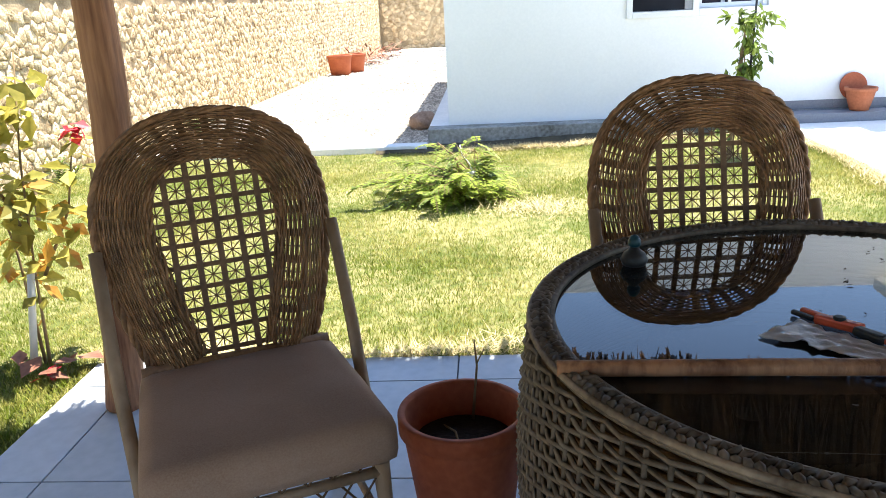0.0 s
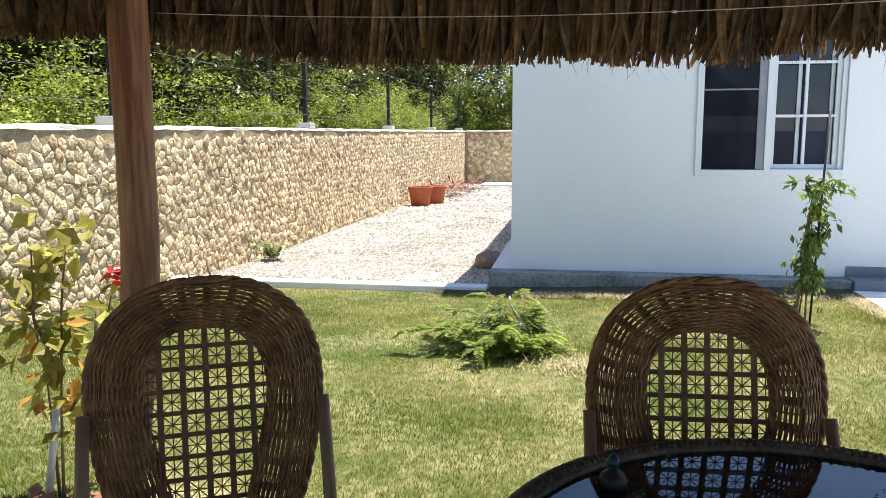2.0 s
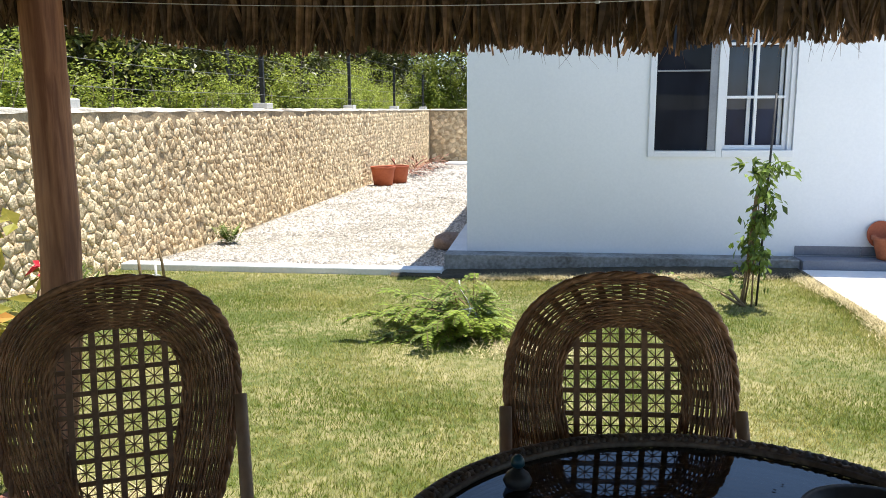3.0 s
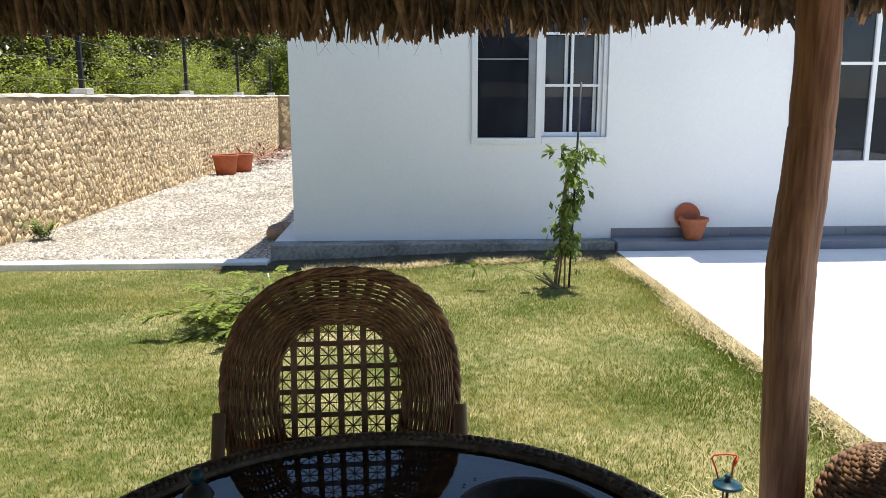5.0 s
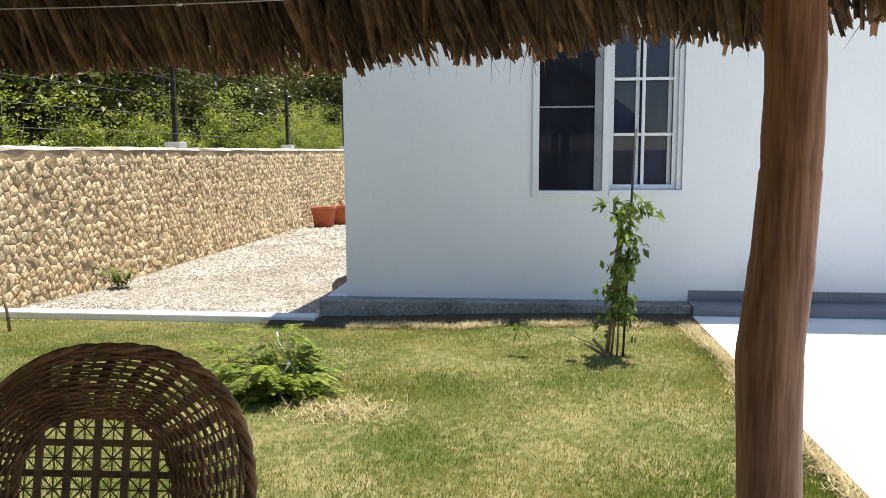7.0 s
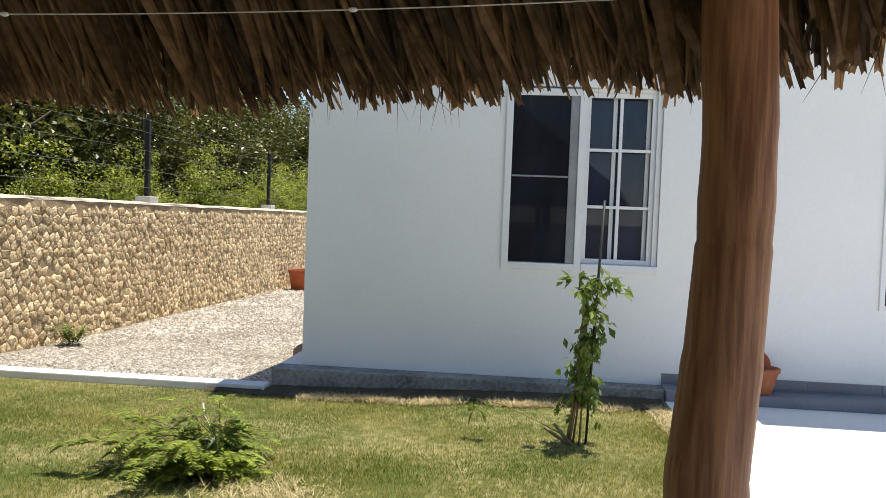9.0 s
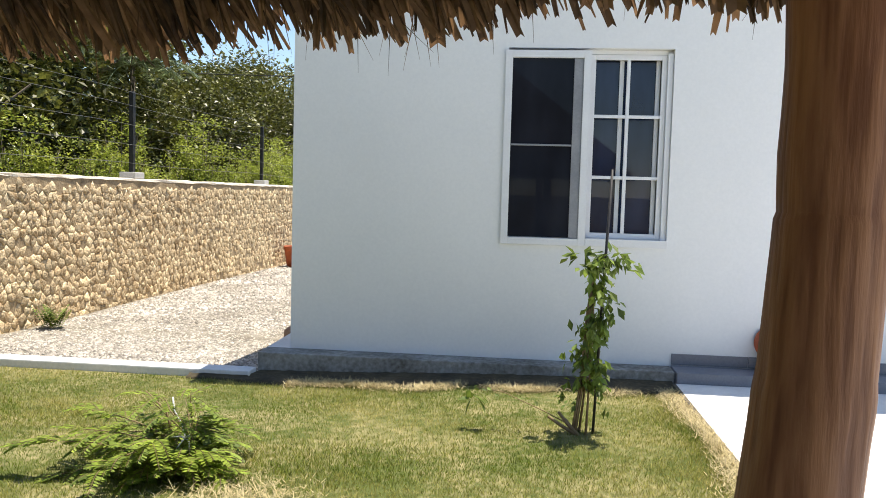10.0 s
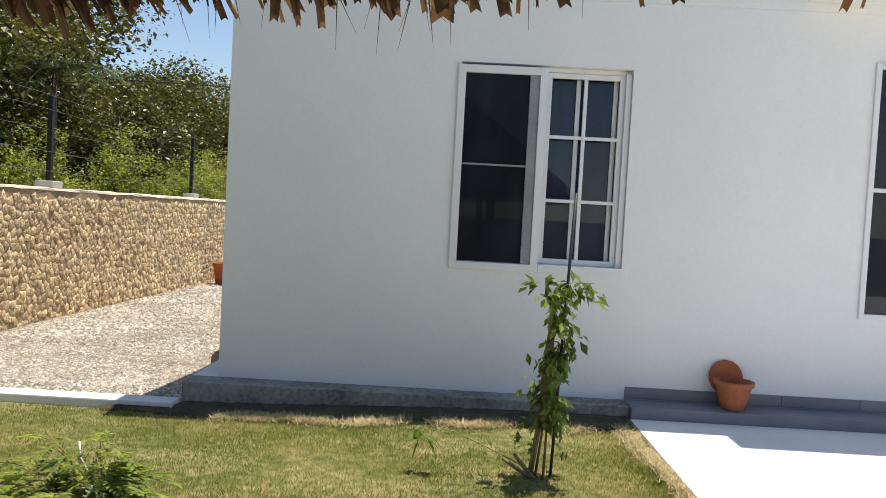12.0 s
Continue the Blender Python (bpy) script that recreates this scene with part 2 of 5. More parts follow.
def bm_tube(bm, pts, radii, sides=8, caps=True):
    """A tube through points, with one radius or one for each point."""
    pts = [Vector(p) for p in pts]
    if not isinstance(radii, (list, tuple)):
        radii = [radii] * len(pts)
    rings, ref = [], None
    for i, p in enumerate(pts):
        d = (pts[min(i + 1, len(pts) - 1)] - pts[max(i - 1, 0)])
        d = d.normalized() if d.length > 1e-9 else Vector((0, 0, 1))
        if ref is None:
            ref = Vector((1, 0, 0)) if abs(d.x) < 0.8 else Vector((0, 1, 0))
        u = (ref - d * ref.dot(d)).normalized()
        ref = u
        v = d.cross(u)
        rings.append([bm.verts.new(p + (u * math.cos(a) + v * math.sin(a)) * radii[i]) for a in [2 * math.pi * k / sides for k in range(sides)]])
    for r1, r2 in zip(rings, rings[1:]):
        for k in range(sides):
            f = bm.faces.new((r1[k], r1[(k + 1) % sides], r2[(k + 1) % sides], r2[k]))
            f.smooth = True
    if caps:
        bm.faces.new(rings[0][::-1])
        bm.faces.new(rings[-1])
    return bm


def bm_lathe(bm, profile, sides=40):
    """Turns (radius, height) pairs about the z axis."""
    rings = []
    for r, z in profile:
        rings.append([bm.verts.new((r * math.cos(2 * math.pi * k / sides), r * math.sin(2 * math.pi * k / sides), z)) for k in range(sides)])
    for r1, r2 in zip(rings, rings[1:]):
        for k in range(sides):
            f = bm.faces.new((r1[k], r1[(k + 1) % sides], r2[(k + 1) % sides], r2[k]))
            f.smooth = True
    bm.faces.new(rings[0][::-1])
    bm.faces.new(rings[-1])
    return bm


def done(name, bm, material):
    me = bpy.data.meshes.new(name)
    bm.to_mesh(me)
    bm.free()
    me.materials.append(material)
    return me


def part(name, bm, material, parent, label=""):
    ob = new(name, done(name, bm, material))
    ob.parent = parent
    return tagged(ob, label)


def mesh_from(name, verts, faces, material, smooth=False):
    me = bpy.data.meshes.new(name)
    me.from_pydata(verts, [], faces)
    me.materials.append(material)
    if smooth:
        me.polygons.foreach_set("use_smooth", [True] * len(me.polygons))
    return me


def thing(name, label, category, at=(0, 0, 0), turn=0.0, group="", kind=""):
    ob = new(name)
    ob.matrix_basis = pose(at[0], at[1], at[2], 0, 0, turn)
    ob.empty_display_size = 0.1
    return tagged(ob, label, category, group, kind)


def solid(name, bm, material, label, category, at=(0, 0, 0), turn=0.0, kind="", group=""):
    ob = new(name, done(name, bm, material))
    ob.matrix_basis = pose(at[0], at[1], at[2], 0, 0, turn)
    return tagged(ob, label, category, group, kind)


def soil_front(x):
    """Where the lawn ends before the house."""
    return 6.925 + 0.10 * noise.noise((x * 1.7, 0.3, 0)) + 0.05 * noise.noise((x * 6.5, 1.3, 0))


def smoothstep(a, b, x):
    t = min(1.0, max(0.0, (x - a) / (b - a)))
    return t * t * (3 - 2 * t)


def lawn_drop(x, y):
    """The lawn dips towards the kerb."""
    return -0.075 * smoothstep(4.6, 7.0, y) * (1 - smoothstep(-0.7, 2.2, x)) - 0.02 * smoothstep(5.5, 7.0, y)


def gravel_z(y):
    """The gravel yard falls away behind the kerb."""
    return -0.115 - 0.10 * smoothstep(7.2, 9.5, y) - 0.26 * smoothstep(9.0, 32.0, y)


# ---- ground ----
def ground_sheet():
    xs = [-400, -60, -20, -8, -4.1] + [round(-3.75 + 0.35 * i, 3) for i in range(19)] + [2.86, 4, 6, 9, 14, 30, 60, 400]
    ys = [-400, -60, -15, -4, 0] + [round(1 + 0.35 * i, 3) for i in range(18)] + [7.19, 7.21, 8, 9, 10, 12, 14, 17, 20, 24, 28, 32, 45, 70, 150, 400]
    verts, faces, mats = [], [], []
    for y in ys:
        for x in xs:
            z = 0.012 * noise.noise((x * 1.3, y * 1.3, 0)) + lawn_drop(x, y) if y < 7.2 else gravel_z(y)
            if x > 2.8 or y < 2.3:
                z = (-0.03 if x > 2.8 else -0.03 + lawn_drop(x, y)) if y < 7.2 else gravel_z(y)
            verts.append((x, y, z))
    w = len(xs)
    for j in range(len(ys) - 1):
        for i in range(w - 1):
            a = j * w + i
            faces.append((a, a + 1, a + w + 1, a + w))
            mats.append(1 if ys[j] >= 7.2 and -4.2 < xs[i] < 3 and ys[j] < 32 else 0)
    me = mesh_from("ground", verts, faces, M_SOIL, True)
    me.materials.append(M_GRAVELBED)
    me.polygons.foreach_set("material_index", mats)
    return tagged(new("ground", me), "earth under patchy lawn and pale gravel yard", "ground", kind="structure")


ground_sheet()


# ---- house ----
def wall_with_holes(bm, x0, x1, z0, z1, y0, y1, holes):
    """A wall along x, split round rectangular holes (x0, x1, z0, z1)."""
    xs = sorted({x0, x1, *[h[0] for h in holes], *[h[1] for h in holes]})
    for a, b in zip(xs, xs[1:]):
        cut = sorted([(h[2], h[3]) for h in holes if h[0] <= a and b <= h[1]])
        z = z0
        for lo, hi in cut + [(z1, z1)]:
            if lo > z:
                bm_box(bm, (a, y0, z), (b, y1, lo))
            z = hi
    bmesh.ops.remove_doubles(bm, verts=bm.verts, dist=0.0005)
    return bm


HX0, HX1, HY, HH = -0.26, 11.0, 7.50, 3.10
W1 = (1.50, 2.80, 1.06, 2.60)
W2 = (4.62, 6.32, 0.815, 2.73)
house = thing("house", "white stucco bungalow with flat roof, its front in shade", "house")
part("wall", wall_with_holes(bmesh.new(), HX0, HX1, -0.1, HH, HY, HY + 0.18, [W1, W2]), M_PAINT, house)
part("wall", bm_box(bmesh.new(), (HX0, HY + 0.18, -0.6), (HX0 + 0.18, 15.5, HH)), M_PAINT, house)
part("wall", bm_box(bmesh.new(), (HX1 - 0.18, HY + 0.18, -0.6), (HX1, 15.5, HH)), M_PAINT, house)
part("wall", bm_box(bmesh.new(), (HX0, 15.5, -0.6), (HX1, 15.68, HH)), M_PAINT, house)
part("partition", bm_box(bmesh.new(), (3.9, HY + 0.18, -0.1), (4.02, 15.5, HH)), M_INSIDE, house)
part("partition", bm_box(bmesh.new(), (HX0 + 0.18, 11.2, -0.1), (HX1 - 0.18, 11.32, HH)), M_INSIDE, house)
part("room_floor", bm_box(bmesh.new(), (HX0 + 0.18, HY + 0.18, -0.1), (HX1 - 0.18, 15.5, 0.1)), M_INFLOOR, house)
part("roof", bm_box(bmesh.new(), (HX0 - 0.0, HY - 0.0, HH), (HX1 + 0.0, 15.7, HH + 0.16), 0.01), M_PAINT, house)
part("eave_slab", bm_box(bmesh.new(), (4.06, HY - 0.28, HH + 0.07), (HX1 + 0.1, HY - 0.004, HH + 0.19), 0.01), M_PAINT, house)
part("plinth", bm_box(bmesh.new(), (-0.46, 7.26, -0.3), (2.87, HY - 0.002, 0.085), 0.008), M_PLINTH, house, "grey cement plinth stained with earth")
part("plinth", bm_box(bmesh.new(), (-0.46, HY, -0.6), (HX0 - 0.002, 15.7, 0.085), 0.008), M_KERB, house, "white side plinth")
part("step", bm_box(bmesh.new(), (2.874, 7.20, -0.1), (HX1, HY - 0.016, 0.095), 0.006), M_SKIRT, house, "grey tiled step")
x = 2.88
while x < 8.0:
    part("skirting_tile", bm_box(bmesh.new(), (x, HY - 0.012, 0.097), (x + 0.596, HY - 0.001, 0.186), 0.002), M_SKIRT, house)
    x += 0.6


def bar(bm, x0, x1, z0, z1, y0, y1):
    return bm_box(bm, (x0, y0, z0), (x1, y1, z1), 0.003)


def frame_bars(parent, name, x0, x1, z0, z1, y0, y1, t, material, label=""):
    bm = bmesh.new()
    bar(bm, x0, x0 + t, z0, z1, y0, y1)
    bar(bm, x1 - t, x1, z0, z1, y0, y1)
    bar(bm, x0 + t, x1 - t, z0, z0 + t, y0, y1)
    bar(bm, x0 + t, x1 - t, z1 - t, z1, y0, y1)
    return part(name, bm, material, parent, label)


def pane(parent, x0, x1, z0, z1, y, material, name="pane"):
    ob = part(name, bm_box(bmesh.new(), (x0, y, z0), (x1, y + 0.004, z1)), material, parent)
    ob.visible_shadow = False
    return ob


def window_one():
    x0, x1, z0, z1 = W1
    w = thing("window_1", "white aluminium sliding window with screen and six-light sash", "window", kind="structure")
    frame_bars(w, "frame", x0 + 0.002, x1 - 0.002, z0 + 0.002, z1 - 0.002, HY + 0.07, HY + 0.16, 0.035, M_ALU)
    part("sill", bm_box(bmesh.new(), (x0 + 0.658, HY - 0.016, z0 - 0.034), (x1 + 0.0, HY + 0.07, z0 + 0.03), 0.003), M_ALU, w)
    # screen sash, standing slightly proud of the wall
    s = frame_bars(w, "screen_sash", x0 - 0.024, x0 + 0.655, z0 - 0.034, z1 - 0.022, HY - 0.022, HY + 0.03, 0.058, M_ALU)
    part("mid_rail", bar(bmesh.new(), x0 + 0.04, x0 + 0.52, 1.822, 1.837, HY - 0.006, HY + 0.008), M_GREYALU, s)
    part("inner_stile", bar(bmesh.new(), x0 + 0.522, x0 + 0.600, z0 + 0.026, z1 - 0.082, HY - 0.008, HY + 0.006), M_GREYALU, s)
    pane(s, x0 + 0.03, x0 + 0.604, z0 + 0.03, z1 - 0.07, HY + 0.008, M_SCREEN, "screen")
    # six-light sash
    a, b, lo, hi = x0 + 0.657, x1 - 0.045, z0 + 0.035, z1 - 0.04
    sash = frame_bars(w, "sash", a, b, lo, hi, HY + 0.062, HY + 0.09, 0.04, M_ALU)
    part("muntin", bar(bmesh.new(), (a + b) / 2 - 0.014, (a + b) / 2 + 0.014, lo + 0.04, hi - 0.04, HY + 0.058, HY + 0.082), M_ALU, sash)
    for k in (1, 2):
        z = lo + (hi - lo) * k / 3
        part("muntin", bar(bmesh.new(), a + 0.04, b - 0.04, z - 0.013, z + 0.013, HY + 0.060, HY + 0.084), M_ALU, sash)
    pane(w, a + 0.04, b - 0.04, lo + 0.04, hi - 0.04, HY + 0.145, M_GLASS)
    # the bars of the second sash behind
    for c in (a + 0.235, b - 0.075):
        part("rear_muntin", bar(bmesh.new(), c, c + 0.034, lo + 0.02, hi - 0.02, HY + 0.12, HY + 0.14), M_ALU, w)
    part("reveal", bm_box(bmesh.new(), (x1 - 0.045, HY + 0.03, z0 + 0.03), (x1 - 0.002, HY + 0.10, z1 - 0.03), 0.003), M_ALU, w)


def window_two():
    x0, x1, z0, z1 = W2
    w = thing("window_2", "wide white aluminium window with dark glass", "window", kind="structure")
    frame_bars(w, "frame", x0 - 0.01, x1 + 0.01, z0 - 0.01, z1 + 0.01, HY - 0.02, HY + 0.08, 0.042, M_ALU)
    xm = 5.42
    part("mullion", bar(bmesh.new(), xm - 0.024, xm + 0.024, z0 + 0.03, z1 - 0.03, HY - 0.015, HY + 0.05), M_ALU, w)
    for a, b in ((x0 + 0.03, xm - 0.024), (xm + 0.024, x1 - 0.03)):
        part("transom", bar(bmesh.new(), a, b, 1.775, 1.805, HY - 0.006, HY + 0.03), M_ALU, w)
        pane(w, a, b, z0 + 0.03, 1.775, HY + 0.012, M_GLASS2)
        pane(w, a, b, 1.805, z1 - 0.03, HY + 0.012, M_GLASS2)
    for c in (4.86, 5.12):
        part("inner_stile", bar(bmesh.new(), c, c + 0.045, z0 + 0.05, z1 - 0.05, HY + 0.06, HY + 0.09), M_GREYALU, w)
    part("inner_rail", bar(bmesh.new(), 4.90, 5.12, 1.22, 1.25, HY + 0.062, HY + 0.085), M_GREYALU, w)
    part("inner_rail", bar(bmesh.new(), 4.90, 5.12, 1.70, 1.73, HY + 0.062, HY + 0.085), M_GREYALU, w)


window_one()
window_two()

# ---- terrace, kerb, patio ----
solid("terrace", bm_box(bmesh.new(), (2.865, -6, -0.25), (13.0, 7.196, 0.012), 0.006), M_TERRACE, "pale smooth concrete terrace slab bleached by sun", "terrace", kind="structure")
# Thin strip, coloured dark to imitate the slab's side in shadow.
solid("shade_strip", bm_box(bmesh.new(), (2.838, 2.30, -0.2), (2.8645, 7.19, 0.013), 0.003), M_EDGESHADE, "dark strip standing in for the shaded side of the terrace slab", "edging", kind="structure")
solid("kerb", bm_box(bmesh.new(), (-3.74, 7.06, -0.3), (-0.464, 7.24, -0.030), 0.012), M_KERB, "white painted concrete kerb between lawn and gravel", "kerb", kind="structure")
PX0, PX1, PY1, PY0 = -1.39, 2.36, 2.30, -3.4
patio = solid("floor", bm_box(bmesh.new(), (PX0, PY0, -0.3), (PX1, PY1, 0.004), 0.004), M_GROUT, "grey porcelain tile patio floor under the thatch", "floor", kind="structure")


def soil_bed():
    """Bare earth banked against the plinth, coloured darker for the house's shade, with a ragged front."""
    bm = bmesh.new()
    rows = []
    for k in range(97):
        x = -0.95 + 3.80 * k / 96
        back = 7.258 if x > -0.455 else 7.056
        front = soil_front(x) if x > -0.455 else min(7.03, soil_front(x) + 0.03)
        row = []
        for f, z in ((0, -0.03), (0.04, 0.012), (0.35, 0.018), (0.7, 0.024), (1, 0.034)):
            row.append(bm.verts.new((x, front + (back - front) * f, z + lawn_drop(x, 7.0) + (0.008 * noise.noise((x * 14, f * 5, 2)) if f else 0))))
        rows.append(row)
    for r1, r2 in zip(rows, rows[1:]):
        for c in range(4):
            bm.faces.new((r1[c], r2[c], r2[c + 1], r1[c + 1])).smooth = True
    solid("soil", bm, M_SHADESOIL, "dark earth along the foot of the house, with shade painted in", "soil", kind="structure")


soil_bed()


# ---- stone walls ----
def clip(poly, p, q):
    """Keeps the side of poly nearer to p than to q."""
    mx, my, dx, dy = (p[0] + q[0]) / 2, (p[1] + q[1]) / 2, q[0] - p[0], q[1] - p[1]
    out = []
    for (ax, ay), (bx, by) in zip(poly, poly[1:] + poly[:1]):
        sa, sb = (ax - mx) * dx + (ay - my) * dy, (bx - mx) * dx + (by - my) * dy
        if sa <= 0:
            out.append((ax, ay))
        if sa * sb < 0:
            t = sa / (sa - sb)
            out.append((ax + (bx - ax) * t, ay + (by - ay) * t))
    return out


def rubble(length, low, high, du, dv, seed):
    """Irregular stones on a wall face: (centre, outline) in the face's own u, v."""
    rs = random.Random(seed)
    nu, nv = int(length / du), int((high - low) / dv)
    pts = {}
    for i in range(-1, nu + 1):
        for j in range(-1, nv + 1):
            pts[i, j] = ((i + 0.5 + (0.5 if j % 2 else 0) + rs.uniform(-0.42, 0.42)) * du, low + (j + 0.5 + rs.uniform(-0.42, 0.42)) * dv)
    for (i, j), p in pts.items():
        if not (0 <= i < nu and 0 <= j < nv) or rs.random() < 0.03:
            continue
        poly = [(p[0] - du * 2, max(low, p[1] - dv * 2)), (p[0] + du * 2, max(low, p[1] - dv * 2)), (p[0] + du * 2, min(high, p[1] + dv * 2)), (p[0] - du * 2, min(high, p[1] + dv * 2))]
        for a in range(-2, 3):
            for b in range(-2, 3):
                if (a or b) and (i + a, j + b) in pts:
                    poly = clip(poly, p, pts[i + a, j + b])
        if len(poly) > 2:
            yield p, poly


def stone_geometry(p, poly, rs, gap, proud):
    """A rough stone: outline, shoulder and an uneven crown. Returns (u, v, depth) points and faces."""
    n = len(poly)
    cx, cy = sum(q[0] for q in poly) / n, sum(q[1] for q in poly) / n
    d = proud * rs.uniform(0.55, 1.2)
    vs, fs = [], []
    for k, (scale, depth) in enumerate(((1.0, -0.02), (0.95, d * 0.66), (0.66, d))):
        for q in poly:
            s = scale - gap / max(0.03, math.hypot(q[0] - cx, q[1] - cy))
            s = max(0.25, s) + (rs.uniform(-0.07, 0.05) if k else 0)
            vs.append((cx + (q[0] - cx) * s, cy + (q[1] - cy) * s, depth + (rs.uniform(-0.4, 0.35) * d if k else 0)))
    vs.append((cx + rs.uniform(-0.01, 0.01), cy + rs.uniform(-0.01, 0.01), d * rs.uniform(0.9, 1.3)))
    for r in (0, 1):
        for k in range(n):
            a, b = r * n + k, r * n + (k + 1) % n
            fs.append((a, b, b + n, a + n))
    for k in range(n):
        fs.append((2 * n + k, 2 * n + (k + 1) % n, 3 * n))
    return vs, fs


WX = -3.80
wall_west = solid("wall_west", bm_box(bmesh.new(), (WX - 0.35, -6, -0.9), (WX + 0.005, 29.5, 1.48)), M_MORTAR, "boundary wall of rough tan coral stone", "wall", kind="structure")
wall_north = solid("wall_north", bm_box(bmesh.new(), (WX + 0.006, 29.05, -0.9), (14.0, 29.45, 1.48)), M_MORTAR, "distant boundary wall of tan stone", "wall", kind="structure")
# The south wall is unseen and added; low and dark for the window reflections.
wall_south = solid("wall_south", bm_box(bmesh.new(), (WX + 0.006, -9.3, -0.9), (14.0, -9.0, 1.45)), M_MORTAR, "plain earth-coloured wall, unseen, added to close the garden", "wall", kind="structure")


def wall_cap(name, along_y, a, b, c0, c1, parent):
    """An uneven mortar coping."""
    rs = random.Random(5)
    bm = bmesh.new()
    rows = []
    steps = int((b - a) / 0.22)
    for k in range(steps + 1):
        s = a + (b - a) * k / steps
        row = []
        for f, z in ((0, 1.45), (0.0, 1.49), (0.25, 1.515), (0.75, 1.518), (0.94, 1.508), (0.985, 1.477)):
            c = c0 + (c1 - c0) * f + rs.uniform(-0.012, 0.012)
            row.append(bm.verts.new((c, s, z + rs.uniform(-0.010, 0.010)) if along_y else (s, c, z + rs.uniform(-0.010, 0.010))))
        rows.append(row)
    for r1, r2 in zip(rows, rows[1:]):
        for k in range(5):
            bm.faces.new((r1[k], r1[k + 1], r2[k + 1], r2[k]))
    bmesh.ops.recalc_face_normals(bm, faces=bm.faces)
    return part(name, bm, M_CAP, parent)


wall_cap("coping", True, -6, 29.35, WX - 0.37, WX + 0.022, wall_west)
wall_cap("coping", False, WX + 0.06, 14, 29.0, 29.47, wall_north)


# ---- thatched shelter ----
RC = Vector((0.55, -0.40, 0))
RAD = 2.99


def palapa():
    roof = thing("thatched_roof", "round roof of dry brown palm thatch with ragged fringe", "roof")
    sides = 64
    bm = bmesh.new()
    rings = []
    for r, z in ((RAD - 0.12, 1.93), (RAD - 0.6, 2.27), (0.15, 4.0)):
        rings.append([bm.verts.new((RC.x + r * math.cos(2 * math.pi * k / sides), RC.y + r * math.sin(2 * math.pi * k / sides), z)) for k in range(sides)])
    for r, z in ((0.12, 4.25), (RAD - 0.6, 2.47), (RAD - 0.10, 2.05)):
        rings.append([bm.verts.new((RC.x + r * math.cos(2 * math.pi * k / sides), RC.y + r * math.sin(2 * math.pi * k / sides), z)) for k in range(sides)])
    rings.append(rings[0])
    for r1, r2 in zip(rings, rings[1:]):
        for k in range(sides):
            bm.faces.new((r1[k], r1[(k + 1) % sides], r2[(k + 1) % sides], r2[k]))
    bmesh.ops.recalc_face_normals(bm, faces=bm.faces)
    part("thatch_bed", bm, M_ROOFIN, roof)
    rs = random.Random(11)
    verts, faces = [], []

    def strip(a, r0, z0, r1, z1, w, bend, yaw, end=0.12):
        """One dry leaf strip from (r0, z0) to (r1, z1) at the angle a, folded along its middle."""
        out, side = Vector((math.cos(a), math.sin(a), 0)), Vector((-math.sin(a), math.cos(a), 0))
        base = len(verts)
        for k in range(4):
            f = k / 3
            p = RC + out * (r0 + (r1 - r0) * f) + side * (yaw * f * f) + Vector((0, 0, z0 + (z1 - z0) * f - bend * math.sin(math.pi * f)))
            h = w * (1.0 if k < 2 else 0.85 if k < 3 else end) / 2
            fold = Vector((0, 0, 0.22 * w))
            for q in (p - side * h, p + fold, p + side * h):
                verts.append(tuple(q))
        for k in range(3):
            for c in range(2):
                b = base + k * 3 + c
                faces.append((b, b + 1, b + 4, b + 3))

    def tip(a):
        """Height of the fringe round the edge."""
        d = math.degrees(a) % 360
        edge = np.interp(d, (40, 47, 54, 61, 68, 75, 82, 89, 96, 103, 110, 117, 124, 131, 138), (1.698, 1.698, 1.698, 1.673, 1.714, 1.689, 1.668, 1.682, 1.673, 1.657, 1.646, 1.713, 1.734, 1.742, 1.742))
        return float(edge) + 0.035 * noise.noise((a * 9, 1.7, 0)) + 0.025 * noise.noise((a * 40, 4.2, 0))

    for a0, a1, count in ((0.14 * math.pi, 0.86 * math.pi, 14500), (0.86 * math.pi, 2.14 * math.pi, 2600)):
        for _ in range(count):
            a = rs.uniform(a0, a1)
            layer = rs.random()
            w = rs.uniform(0.006, 0.021) * (1.6 if rs.random() < 0.15 else 1)
            if layer < 0.42:      # fringe, thinner where it is worn
                if a < 1.72 and rs.random() < 0.42 + 0.2 * noise.noise((a * 13, 3.1, 0)):
                    continue
                r1 = RAD + 0.03 + rs.gauss(0.0, 0.05)
                z1 = tip(a) + abs(rs.gauss(0, 0.065))
                L = rs.uniform(0.3, 0.62)
                strip(a, r1 - L * 0.72, z1 + L * rs.uniform(0.62, 0.80), r1, z1, w * 1.5, rs.uniform(-0.012, 0.016), rs.gauss(0, 0.05), rs.uniform(0.15, 0.75))
            elif layer < 0.86:    # underside
                r1 = RAD - rs.uniform(0.02, 0.8)
                z1 = 1.93 + (RAD - 0.12 - r1) * 0.72 - rs.uniform(0.0, 0.09)
                L = rs.uniform(0.35, 0.7)
                strip(a, r1 - L * 0.80, z1 + L * 0.60, r1, z1, w * 1.1, rs.uniform(-0.006, 0.010), rs.gauss(0, 0.035))
            else:                 # top
                r1 = RAD - rs.uniform(-0.05, 1.2)
                z1 = 2.03 + (RAD - 0.1 - r1) * 0.66
                strip(a, max(0.1, r1 - 0.6), z1 + 0.47, r1, z1, w * 1.3, -0.03, rs.gauss(0, 0.05))
